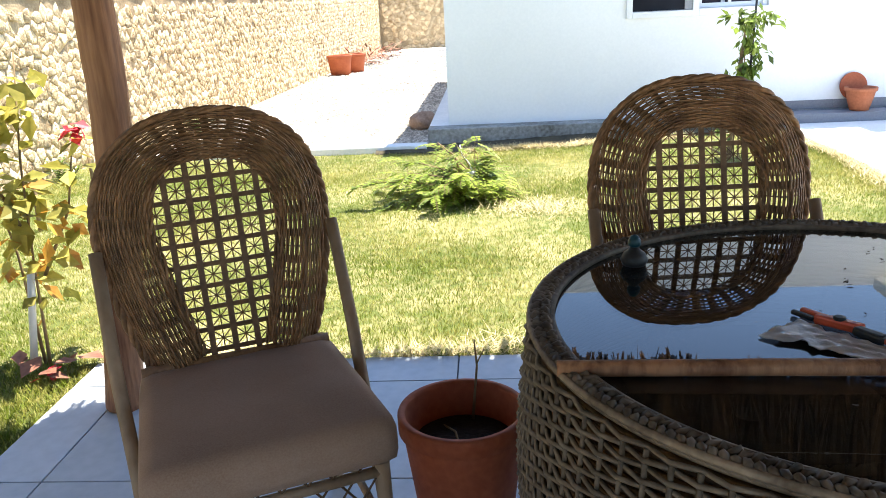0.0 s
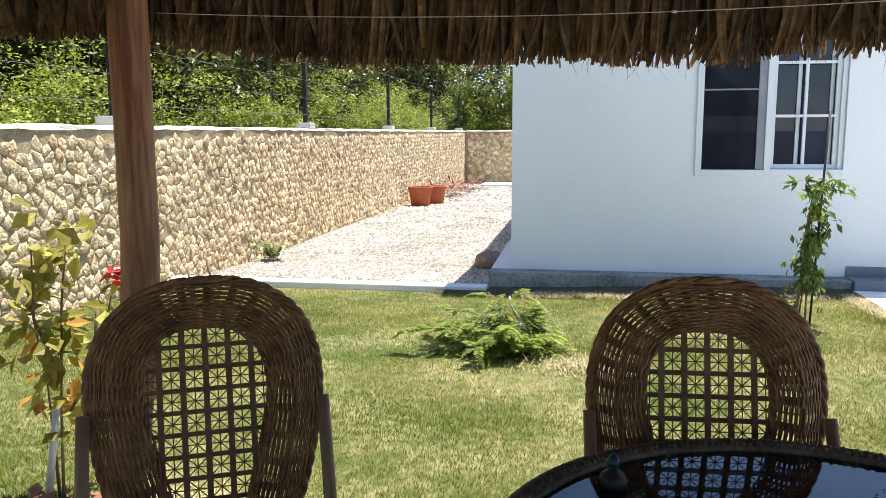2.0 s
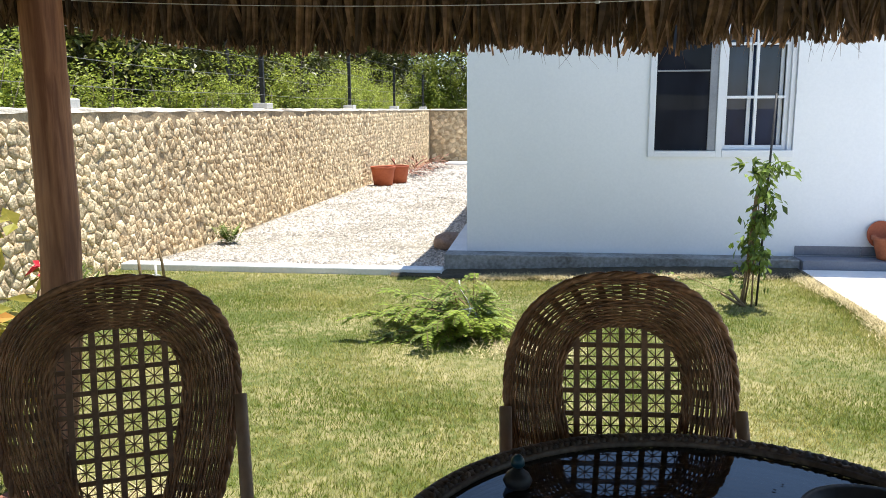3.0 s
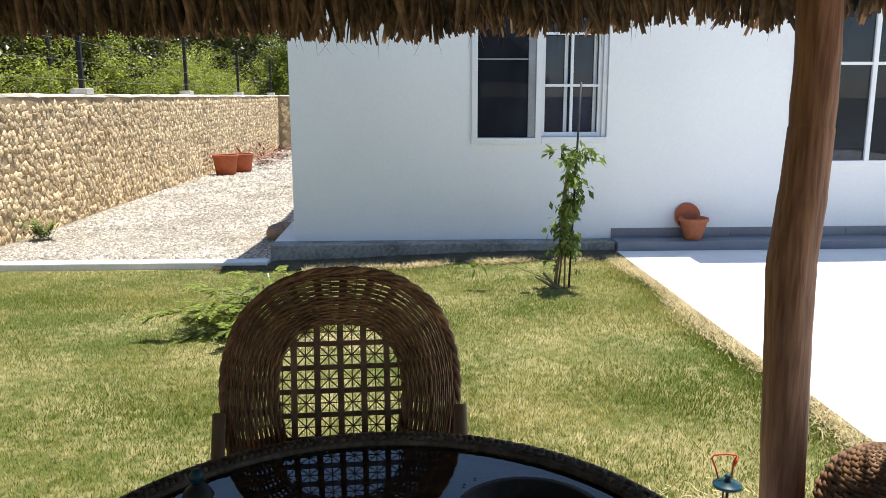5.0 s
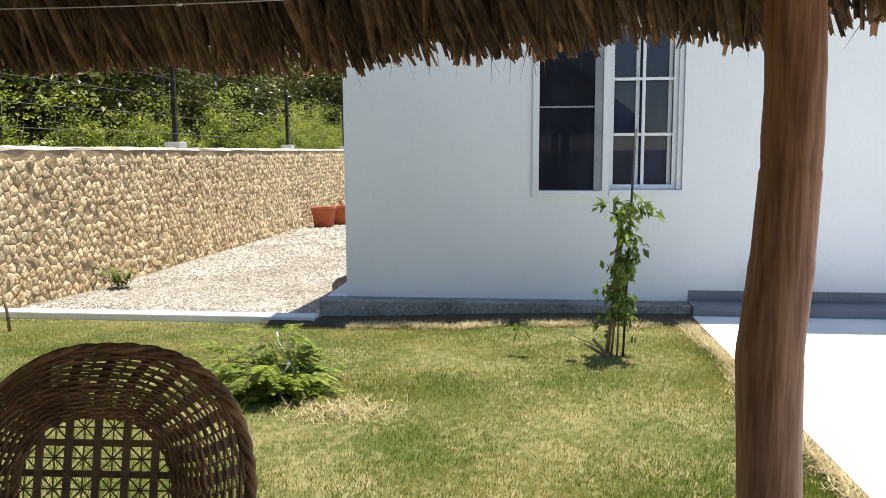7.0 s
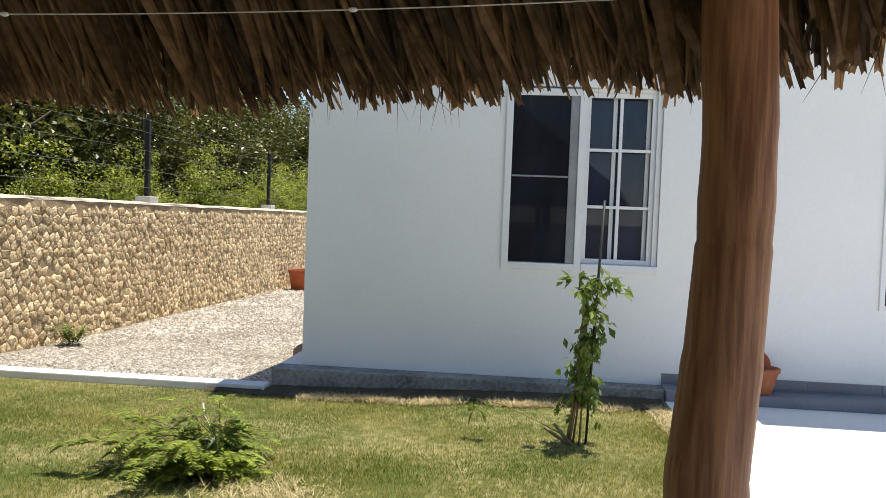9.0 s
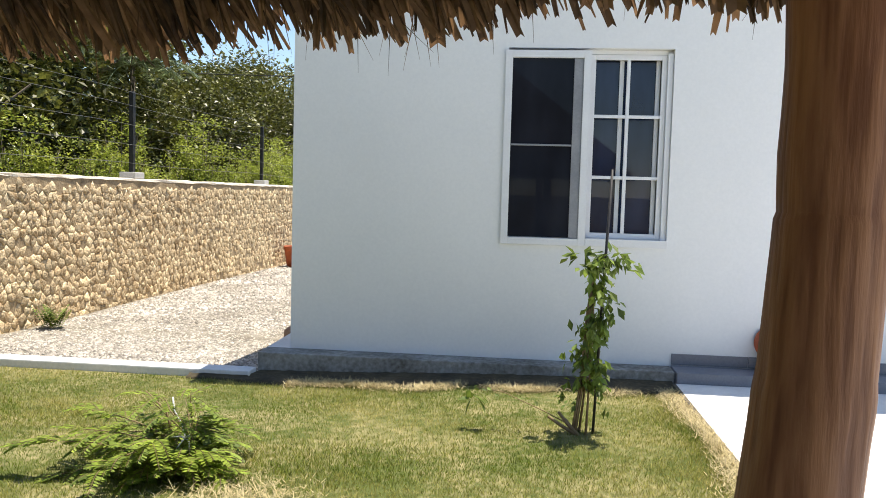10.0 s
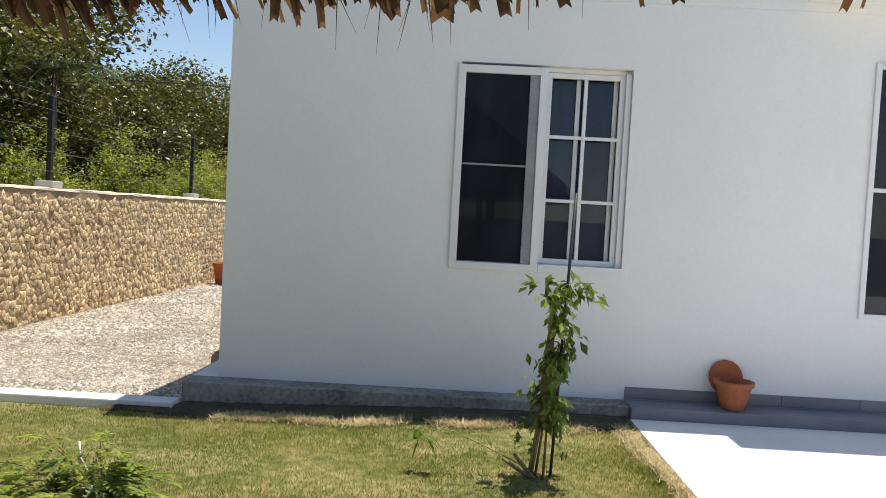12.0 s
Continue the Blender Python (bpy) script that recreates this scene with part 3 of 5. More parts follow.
    # a few thin curled threads at the fringe
    for _ in range(150):
        a = rs.uniform(0.2 * math.pi, 0.8 * math.pi)
        r1, z1 = RAD + rs.gauss(0, 0.04), tip(a) - rs.uniform(0.0, 0.06)
        strip(a, r1 - 0.06, z1 + 0.22, r1, z1, 0.0026, rs.uniform(-0.03, 0.03), rs.gauss(0, 0.05))
    ob = new("leaf_strips", mesh_from("leaf_strips", verts, faces, M_THATCH))
    ob.parent = roof
    tagged(ob, "narrow dry palm leaf strips", kind="stuff")
    for a in range(0, 360, 18):
        c, s = math.cos(radians(a + 7)), math.sin(radians(a + 7))
        bm = bm_tube(bmesh.new(), [RC + Vector((c * r, s * r, z)) for r, z in ((2.38, 2.16), (1.2, 3.0), (0.1, 3.82))], [0.026, 0.03, 0.03], 8)
        part("rafter", bm, M_POLE, roof)
    for r, z in ((2.2, 2.34), (1.5, 2.85)):
        pts = [RC + Vector((r * math.cos(2 * math.pi * k / 48), r * math.sin(2 * math.pi * k / 48), z)) for k in range(49)]
        part("purlin", bm_tube(bmesh.new(), pts, 0.018, 6, False), M_POLE, roof)


def trunk_post(points, radii, label):
    rs = random.Random(len(label))
    bm = bmesh.new()
    pts, rad = [], []
    n = 46
    for k in range(n + 1):
        f = k / n * (len(points) - 1)
        i = min(int(f), len(points) - 2)
        t = smoothstep(0, 1, f - i)
        pts.append(Vector(points[i]).lerp(Vector(points[i + 1]), f - i if t in (0, 1) else t))
        rad.append(radii[i] + (radii[i + 1] - radii[i]) * (f - i) + 0.0022 * noise.noise((k * 0.6, radii[0] * 70, 0)))
    bm_tube(bm, pts, rad, 28)
    for v in bm.verts:
        axis = min(pts, key=lambda p: abs(p.z - v.co.z))
        d = Vector((v.co.x - axis.x, v.co.y - axis.y, 0))
        a = math.atan2(d.y, d.x)
        v.co += d * (0.05 * noise.noise((math.cos(a) * 2.0, math.sin(a) * 2.0, v.co.z * 1.2)) + 0.03 * noise.noise((math.cos(a) * 6, math.sin(a) * 6, v.co.z * 0.9)))
    return solid("shelter_post", bm, M_POST, label, "post", group="posts of the thatched shelter")


palapa()
trunk_post([(-1.120, 1.95, 0.012), (-1.080, 1.98, 0.4), (-1.025, 1.995, 0.8), (-1.009, 1.998, 1.1), (-1.009, 2.0, 1.4), (-1.009, 2.0, 1.6), (-1.008, 2.0, 1.9), (-1.008, 2.0, 2.45)],
           [0.064, 0.062, 0.061, 0.061, 0.061, 0.061, 0.059, 0.056], "slim bare trunk post, brown and cracked")
trunk_post([(2.022, 2.014, 0.012), (2.004, 2.014, 0.4), (1.987, 2.014, 0.8), (1.980, 2.014, 1.0), (1.997, 2.014, 1.2), (2.006, 2.014, 1.4), (2.006, 2.014, 1.6), (1.994, 2.014, 1.8), (1.975, 2.014, 2.4)],
           [0.069, 0.068, 0.068, 0.070, 0.066, 0.062, 0.061, 0.060, 0.058], "crooked reddish-brown bare trunk post")
for px, py in ((1.97, -2.45), (-1.10, -2.45)):
    trunk_post([(px, py, 0.012), (px, py, 1.2), (px, py, 2.42)], [0.068, 0.065, 0.06], "bare trunk post at the back of the shelter")


def string_line():
    s = thing("string", "thin pale string with knots, strung between the posts", "string")
    a, b = Vector((-1.00, 2.062, 1.822)), Vector((2.00, 2.082, 1.835))
    pts = [a.lerp(b, k / 40) - Vector((0, 0, 0.050 * (1 - (2 * k / 40 - 1) ** 2))) for k in range(41)]
    part("cord", bm_tube(bmesh.new(), pts, 0.0013, 5), M_BLOCK, s)
    for k in (22, 31):
        bm = bmesh.new()
        bmesh.ops.create_icosphere(bm, subdivisions=2, radius=0.006, matrix=Matrix.Translation(pts[k]) @ Matrix.Diagonal((1.5, 1, 0.8, 1)))
        part("knot", bm, M_PVC, s)


string_line()


# ---- wicker chairs ----
def catmull(ctrl, n):
    """n + 1 points of a smooth curve through control points."""
    c = [ctrl[0]] + list(ctrl) + [ctrl[-1]]
    out = []
    for k in range(n + 1):
        f = k / n * (len(ctrl) - 1)
        i = min(int(f), len(ctrl) - 2)
        t = f - i
        p0, p1, p2, p3 = c[i], c[i + 1], c[i + 2], c[i + 3]
        out.append(tuple(0.5 * (2 * b + (cc - a) * t + (2 * a - 5 * b + 4 * cc - d) * t * t + (-a + 3 * b - 3 * cc + d) * t ** 3) for a, b, cc, d in zip(p0, p1, p2, p3)))
    return out


OUT_HALF = [(0.205, 0.50), (0.240, 0.60), (0.270, 0.72), (0.288, 0.86), (0.275, 0.97), (0.228, 1.065), (0.130, 1.133), (0.0, 1.152)]
IN_HALF = [(0.080, 0.53), (0.103, 0.62), (0.134, 0.74), (0.156, 0.86), (0.147, 0.945), (0.113, 1.004), (0.061, 1.032), (0.0, 1.038)]


def mirror(h):
    return [(-x, z) for x, z in h] + [(x, z) for x, z in h[-2::-1]]


NB = 156
LEAN = 0.24
OUTER, INNER = catmull(mirror(OUT_HALF), NB), catmull(mirror(IN_HALF), NB)


def band(k, u, lift=0.0):
    """A point of the woven border: k along it, u from the inner to the outer edge."""
    (ix, iz), (ox, oz) = INNER[k], OUTER[k]
    z = iz + (oz - iz) * u
    y = LEAN * (z - 0.5) - 0.030 * math.sin(math.pi * min(1, u * 1.05)) + 0.035 * u ** 3
    return Vector((ix + (ox - ix) * u, y - lift, z))


def inner_half(z):
    best = 0.0
    for (x0, z0), (x1, z1) in zip(IN_HALF, IN_HALF[1:]):
        if z0 <= z <= z1:
            best = x0 + (x1 - x0) * (z - z0) / (z1 - z0)
    return best


def wicker_chair(label):
    ch = thing("wicker_chair", label, "chair", group="wicker chairs round the glass table")
    bm = bmesh.new()
    n = 24
    for i in range(n):
        u = (i + 0.5) / n
        dense = i < 3 or i > 20 or i in (11, 12)
        pts = [band(k, u, 0.0042 * math.cos(math.pi * (k / 5.2 + i))) for k in range(NB + 1)]
        bm_tube(bm, pts, 0.0041 if dense else 0.0027, 4)
    border = part("woven_border", bm, M_WICKER, ch)
    for k in range(1, NB, 3):
        b2 = bmesh.new()
        rows = []
        half_w = 0.0100 if k % 2 else 0.0020
        for j in range(7):
            u = 0.02 + 0.96 * j / 6
            a, b = band(max(0, k - 1), u, -0.002), band(min(NB, k + 1), u, -0.002)
            mid, half = (a + b) / 2, (b - a).normalized() * half_w
            rows.append([b2.verts.new(mid - half), b2.verts.new(mid + half), b2.verts.new(mid + half + Vector((0, 0.005, 0))), b2.verts.new(mid - half + Vector((0, 0.005, 0)))])
        for r1, r2 in zip(rows, rows[1:]):
            for c in range(4):
                b2.faces.new((r1[c], r1[(c + 1) % 4], r2[(c + 1) % 4], r2[c]))
        part("rib" if k % 2 else "spoke", b2, M_LATTICE, border)
    for u, r, nm in ((0.0, 0.006, "inner_braid"), (1.0, 0.012, "outer_braid")):
        bm = bmesh.new()
        for ph in (0, 2.1, 4.2):
            pts = []
            for k in range(NB + 1):
                a = k * 0.55 + ph
                p = band(k, u)
                pts.append(p + Vector((0.006 * math.cos(a), 0.007 * math.sin(a), 0.006 * math.cos(a))))
            bm_tube(bm, pts, r * 0.62, 6)
        part(nm, bm, M_WICKER, border)
    step = 0.0565
    zs = [0.533 + step * k for k in range(9)]
    for k in range(-2, 3):
        x = k * step
        ok = [z / 1000 for z in range(535, 1038, 3) if inner_half(z / 1000) > abs(x)]
        if len(ok) > 8:
            z0, z1 = ok[0] - 0.012, ok[-1] + 0.012
            b2 = bmesh.new()
            bm_box(b2, (x - 0.0075, -0.0025, z0), (x + 0.0075, 0.0015, z1))
            for v in b2.verts:
                v.co.y += LEAN * (v.co.z - 0.5)
            part("upright_slat", b2, M_LATTICE, border)
    for z in zs:
        h = inner_half(z) + 0.008
        if h > 0.03:
            y = LEAN * (z - 0.5)
            part("cross_slat", bm_box(bmesh.new(), (-h, y + 0.0016, z - 0.0065), (h, y + 0.005, z + 0.0065)), M_LATTICE, border)
    bm = bmesh.new()
    h = step / 2
    for ax, az in ((h, h), (h, -h), (0, h), (h, 0)):
        bm_tube(bm, [(-ax, 0, -az), (ax, 0, az)], 0.0016, 4, False)
    star = done("cane_star", bm, M_LATTICE)
    for k in range(-3, 3):
        for z in zs:
            cx, cz = (k + 0.5) * step, z + step / 2
            if abs(cx) - 0.016 < inner_half(cz):
                ob = new("cane_star", star)
                ob.parent = border
                ob.matrix_basis = pose(cx, 0.003 + LEAN * (cz - 0.5), cz, -math.degrees(math.atan(LEAN)))
    part("bottom_rail", bm_tube(bmesh.new(), [(-0.235, -0.004, 0.51), (0, -0.008, 0.512), (0.235, -0.004, 0.51)], 0.016, 8), M_WICKER, ch)
    # seat
    bm = bmesh.new()
    bm_box(bm, (-0.245, -0.51, 0.40), (0.245, 0.012, 0.520), 0.036)
    bmesh.ops.subdivide_edges(bm, edges=[e for e in bm.edges if e.calc_length() > 0.2], cuts=7, use_grid_fill=True)
    for v in bm.verts:
        fx, fy = 1 - (v.co.x / 0.245) ** 2, 1 - ((v.co.y + 0.249) / 0.261) ** 2
        if v.co.z > 0.44:
            v.co.z += 0.022 * max(0, fx) * max(0, fy) - 0.006 + 0.003 * noise.noise((v.co.x * 9, v.co.y * 9, 3))
        v.co.x *= 1.0 + 0.09 * (0.012 - v.co.y) / 0.52
    for f in bm.faces:
        f.smooth = True
    cushion = part("cushion", bm, M_CUSHION, ch, "taupe fabric seat cushion")
    loop = [(-0.235, -0.50), (0.0, -0.507), (0.235, -0.50), (0.242, -0.26), (0.235, -0.025), (0.0, -0.018), (-0.235, -0.025), (-0.242, -0.26), (-0.235, -0.50)]
    part("piping", bm_tube(bmesh.new(), [(x * (1.0 + 0.09 * (0.012 - y) / 0.52), y, 0.470) for x, y in loop], 0.0035, 6), M_CUSHION, cushion)
    for s in (-1, 1):
        part("arm_post", bm_tube(bmesh.new(), [(s * 0.292, 0.075, 0.83), (s * 0.288, -0.07, 0.58), (s * 0.275, -0.22, 0.34), (s * 0.27, -0.37, 0.0)], [0.016, 0.0165, 0.0165, 0.016], 10), M_POLE, ch)
        part("front_leg", bm_tube(bmesh.new(), [(s * 0.225, -0.48, 0.40), (s * 0.228, -0.485, 0.0)], 0.017, 10), M_POLE, ch)
        part("rear_leg", bm_tube(bmesh.new(), [(s * 0.215, 0.0, 0.52), (s * 0.23, 0.04, 0.0)], 0.017, 10), M_POLE, ch)
        part("side_rail", bm_tube(bmesh.new(), [(s * 0.225, -0.48, 0.375), (s * 0.225, 0.0, 0.375)], 0.013, 8), M_POLE, ch)
        part("lower_rail", bm_tube(bmesh.new(), [(s * 0.227, -0.48, 0.20), (s * 0.227, 0.02, 0.20)], 0.010, 8), M_POLE, ch)
    part("front_rail", bm_tube(bmesh.new(), [(-0.225, -0.48, 0.375), (0.225, -0.48, 0.375)], 0.013, 8), M_POLE, ch)
    part("front_stretcher", bm_tube(bmesh.new(), [(-0.227, -0.483, 0.20), (0.227, -0.483, 0.20)], 0.010, 8), M_POLE, ch)
    bm = bmesh.new()
    for k in range(-1, 9):
        x = -0.225 + k * 0.055
        for a, b in ((x, x + 0.13), (x + 0.13, x)):
            za, zb, xa, xb = 0.21, 0.40, a, b
            if min(xa, xb) > -0.24 and max(xa, xb) < 0.24:
                bm_tube(bm, [(xa, -0.482, za), (xb, -0.482, zb)], 0.003, 4, False)
    part("apron_lattice", bm, M_LATTICE, ch)
    return ch


FLOOR = 0.012
chair = wicker_chair("brown wicker balloon-back chair with taupe cushion beside the table")
chair.matrix_basis = pose(-0.470, 1.339, FLOOR, 0, 0, 25.5) @ Matrix.Diagonal((0.973, 0.965, 0.918, 1))
copy_thing(chair, pose(0.704, 1.439, FLOOR, 0, 0, 3)).scale = (0.938, 0.955, 0.928)



# ---- glass table ----
def glass_table(cx, cy, r, h):
    t = thing("glass_table", "round wicker table with dark glass top and braided rim", "table", (cx, cy, FLOOR))
    bm = bmesh.new()
    n = 640
    for ph in (0, 2.094, 4.189):
        pts = []
        for k in range(n + 1):
            a = 2 * math.pi * k / n
            w = k * 0.80 + ph
            rr = r + 0.015 * math.sin(w)
            pts.append((rr * math.cos(a), rr * math.sin(a), h - 0.008 + 0.008 * math.sin(2 * w)))
        bm_tube(bm, pts, 0.0072, 5, False)
    for off, zz in ((0.018, -0.006), (-0.020, -0.007), (0.010, -0.018)):
        bm_tube(bm, [((r + off) * math.cos(2 * math.pi * k / 160), (r + off) * math.sin(2 * math.pi * k / 160), h + zz) for k in range(161)], 0.007, 5, False)
    part("braided_rim", bm, M_TWICKER, t)

    def body_r(f):
        return r + 0.020 - 0.03 * f + 0.032 * math.sin(math.pi * min(1.0, f * 1.1))
    for row in range(46):
        f = row / 45
        z = h - 0.03 - f * (h - 0.09)
        pts = []
        for k in range(181):
            a = 2 * math.pi * k / 180
            rr = body_r(f) + 0.0055 * math.cos(math.pi * (k * 0.5 + row))
            pts.append((rr * math.cos(a), rr * math.sin(a), z))
        part("woven_strand", bm_tube(bmesh.new(), pts, 0.0048, 4, False), M_TWICKER, t)
    # Extra layer behind the drum's strands, added to block light inside.
    bm = bmesh.new()
    for row in range(64):
        f = row / 63
        bm_tube(bm, [((body_r(f) - 0.016) * math.cos(2 * math.pi * k / 72), (body_r(f) - 0.016) * math.sin(2 * math.pi * k / 72), h - 0.035 - f * (h - 0.09)) for k in range(73)], 0.0062, 4, False)
    part("inner_weave", bm, M_LATTICE, t, "added dark weave that keeps light out of the drum")
    upright = done("upright", bm_tube(bmesh.new(), [(body_r(f), 0, h - 0.03 - f * (h - 0.05)) for f in [j / 8 for j in range(9)]], 0.005, 4), M_TWICKER)
    for k in range(90):
        ob = new("upright", upright)
        ob.parent = t
        ob.matrix_basis = pose(0, 0, 0, 0, 0, 4 * k)
    part("glass_top", bm_lathe(bmesh.new(), [(r - 0.016, h - 0.020), (r - 0.012, h - 0.016), (r - 0.016, h - 0.012)], 96), M_TGLASS, t, "smoked glass disc").visible_shadow = False
    for k in range(4):
        a = math.pi / 4 + math.pi / 2 * k
        part("leg", bm_tube(bmesh.new(), [(0.40 * math.cos(a), 0.40 * math.sin(a), h - 0.03), (0.43 * math.cos(a), 0.43 * math.sin(a), 0.0)], 0.022, 10), M_TWICKER, t)
    bm = bmesh.new()
    for k in range(2):
        a = math.pi / 4 + math.pi / 2 * k
        bm_tube(bm, [(0.42 * math.cos(a), 0.42 * math.sin(a), 0.16), (-0.42 * math.cos(a), -0.42 * math.sin(a), 0.16)], 0.016, 8)
    part("stretcher", bm, M_TWICKER, t)


TZ = 0.764
glass_table(0.808, 0.850, 0.552, TZ - FLOOR)
GT = TZ - 0.012
solid("wooden_stick", bm_tube(bmesh.new(), [(0, 0, 0), (0.35, -0.014, 0.0015), (0.70, -0.030, 0.0), (0.98, -0.050, 0)], [0.0125, 0.013, 0.0125, 0.012], 12), M_POST,
      "peeled light-brown wooden stick lying on the glass table", "stick", (0.268, 0.655, GT + 0.0135))


def tool():
    t = thing("hand_tool", "orange and black plastic hand tool on the glass table", "tool", (0.742, 0.806, GT), -57)
    t.scale = (0.66, 0.66, 0.66)
    bm = bmesh.new()
    bm_box(bm, (-0.055, -0.014, 0.003), (0.055, 0.014, 0.028), 0.007)
    for v in bm.verts:
        v.co.y += 0.012 * math.sin(v.co.x * 24)
    part("grip", bm, M_ORANGE, t)
    part("nose", bm_box(bmesh.new(), (-0.115, 0.002, 0.006), (-0.05, 0.020, 0.020), 0.006), M_ORANGE, t)
    part("black_grip", bm_box(bmesh.new(), (0.045, -0.018, 0.003), (0.125, 0.012, 0.026), 0.008), M_BLACK, t)
    part("jaw", bm_box(bmesh.new(), (-0.125, -0.020, 0.004), (-0.06, -0.006, 0.016), 0.004), M_BLACK, t)
    part("dial", bm_lathe(bmesh.new(), [(0.015, 0.026), (0.015, 0.033), (0.011, 0.035)], 24), M_BLACK, t)
    part("tail", bm_box(bmesh.new(), (0.120, -0.012, 0.006), (0.165, 0.004, 0.020), 0.005), M_ORANGE, t)


def plastic_bag():
    bm = bmesh.new()
    bmesh.ops.create_grid(bm, x_segments=22, y_segments=14, size=0.5)
    for v in bm.verts:
        v.co.x, v.co.y = v.co.x * 0.18, v.co.y * (0.08 + 0.05 * noise.noise((v.co.x * 6, 0.3, 1)))
        v.co.z = 0.003 + 0.011 * abs(noise.noise((v.co.x * 40, v.co.y * 50, 2)))
        v.co.y += 0.02 * math.sin(v.co.x * 14)
    for f in bm.faces:
        f.smooth = True
    ob = solid("plastic_bag", bm, M_WHITECLOTH, "crumpled clear plastic bag on the glass table", "bag", (0.712, 0.742, GT + 0.001), -57)
    m = ob.modifiers.new("thickness", "SOLIDIFY")
    m.thickness = 0.001


def bowl():
    t = thing("black_bowl", "round black plastic bowl on the glass table", "bowl", (1.045, 0.925, GT))
    part("shell", bm_lathe(bmesh.new(), [(0.070, 0.0), (0.085, 0.004), (0.108, 0.04), (0.116, 0.082), (0.120, 0.088), (0.117, 0.093), (0.108, 0.090), (0.098, 0.045), (0.06, 0.012)], 40), M_BLACK, t)
    part("lip", bm_tube(bmesh.new(), [(0.119 * math.cos(2 * math.pi * k / 48), 0.119 * math.sin(2 * math.pi * k / 48), 0.089) for k in range(49)], 0.004, 6, False), M_BLACK, t)


def bottle():
    t = thing("small_bottle", "small dark glass bottle with teal stopper at the rim", "bottle", (0.468, 1.150, GT))
    t.scale = (0.8, 0.8, 0.72)
    part("bulb", bm_lathe(bmesh.new(), [(0.012, 0), (0.030, 0.006), (0.036, 0.022), (0.028, 0.040), (0.014, 0.052), (0.011, 0.06)], 24), M_BLACK, t)
    part("stopper", bm_lathe(bmesh.new(), [(0.012, 0.06), (0.017, 0.066), (0.016, 0.080), (0.009, 0.092), (0.003, 0.095)], 20), M_TEAL, t)


def cloth():
    bm = bmesh.new()
    bmesh.ops.create_icosphere(bm, subdivisions=3, radius=1)
    for v in bm.verts:
        n_ = noise.noise(v.co * 2.2)
        v.co = Vector((v.co.x * 0.034, v.co.y * 0.048, 0.017 + v.co.z * 0.017)) * (1 + 0.35 * n_ + 0.12 * noise.noise(v.co * 6.0))
    return solid("yellow_cloth", bm, M_YELLOW, "crumpled dull yellow cloth beside the black bowl", "cloth", (0.885, 0.790, GT + 0.003))



def dead_leaves():
    """Dry bits lying on the glass."""
    rs = random.Random(77)
    verts, faces = [], []
    for _ in range(34):
        a, q = rs.uniform(0, 2 * math.pi), math.sqrt(rs.random()) * 0.5
        x, y, s = 0.809 + q * math.cos(a), 0.88 + q * math.sin(a), rs.uniform(0.003, 0.008)
        b = len(verts)
        for k in range(5):
            t = 2 * math.pi * k / 5 + rs.uniform(-0.4, 0.4)
            verts.append((x + s * math.cos(t) * rs.uniform(0.5, 1.2), y + s * 0.7 * math.sin(t) * rs.uniform(0.5, 1.2), GT + 0.001 + rs.uniform(0, 0.003)))
        faces.append(tuple(range(b, b + 5)))
    ob = new("dry_debris", mesh_from("dry_debris", verts, faces, M_EARTH))
    tagged(ob, "dark dry leaf crumbs scattered on the glass", "debris", kind="stuff")


dead_leaves()
tool()
plastic_bag()
bowl()
bottle()
cloth()


# ---- pots and things on the patio ----
def pot(name, r_top, r_bot, h, at, label, material, soil=True, group=""):
    p = thing(name, label, "pot", at, group=group)
    prof = [(r_bot * 0.9, 0), (r_bot, 0.004), (r_top * 0.93, h * 0.84), (r_top * 0.935, h * 0.85), (r_top, h * 0.865), (r_top, h * 0.985), (r_top * 0.985, h), (r_top * 0.90, h), (r_top * 0.885, h * 0.97), (r_top * 0.80, h * 0.72), (r_top * 0.79, h * 0.70)]
    part("body", bm_lathe(bmesh.new(), prof, 48), material, p)
    if soil:
        part("soil", bm_lathe(bmesh.new(), [(r_top * 0.78, h * 0.70), (r_top * 0.80, h * 0.73), (r_top * 0.4, h * 0.745)], 32), M_EARTH, p)
    return p


big = pot("plant_pot", 0.160, 0.115, 0.335, (0.087, 1.292, FLOOR), "red terracotta pot with dark soil and a dry twig", M_TERRADARK)
bm = bmesh.new()
bm_tube(bm, [(0.02, 0.10, 0.24), (0.035, 0.14, 0.38), (0.03, 0.15, 0.45)], [0.004, 0.003, 0.002], 6)
bm_tube(bm, [(0.034, 0.14, 0.385), (0.055, 0.135, 0.43)], [0.0025, 0.0015], 5)
bm_tube(bm, [(-0.06, 0.09, 0.24), (-0.02, 0.0, 0.27), (0.0, -0.08, 0.25)], 0.003, 5)
part("dry_twig", bm, M_TWIG, big)
wp = thing("wall_pot", "terracotta half pot with round back plate, leaning on the wall", "pot", (3.655, 7.34, 0.095))
part("bowl", bm_lathe(bmesh.new(), [(0.075, 0), (0.085, 0.004), (0.118, 0.12), (0.128, 0.17), (0.146, 0.185), (0.146, 0.215), (0.128, 0.215), (0.115, 0.17), (0.08, 0.03)], 40), M_TERRA, wp)
bm = bm_lathe(bmesh.new(), [(0.126, -0.009), (0.130, 0.0), (0.126, 0.009)], 40)
bmesh.ops.rotate(bm, verts=bm.verts, cent=(0, 0, 0), matrix=Euler((radians(80), 0, 0)).to_matrix())
bmesh.ops.translate(bm, verts=bm.verts, vec=(-0.022, 0.115, 0.215))
part("back_plate", bm, M_TERRADARK, wp)


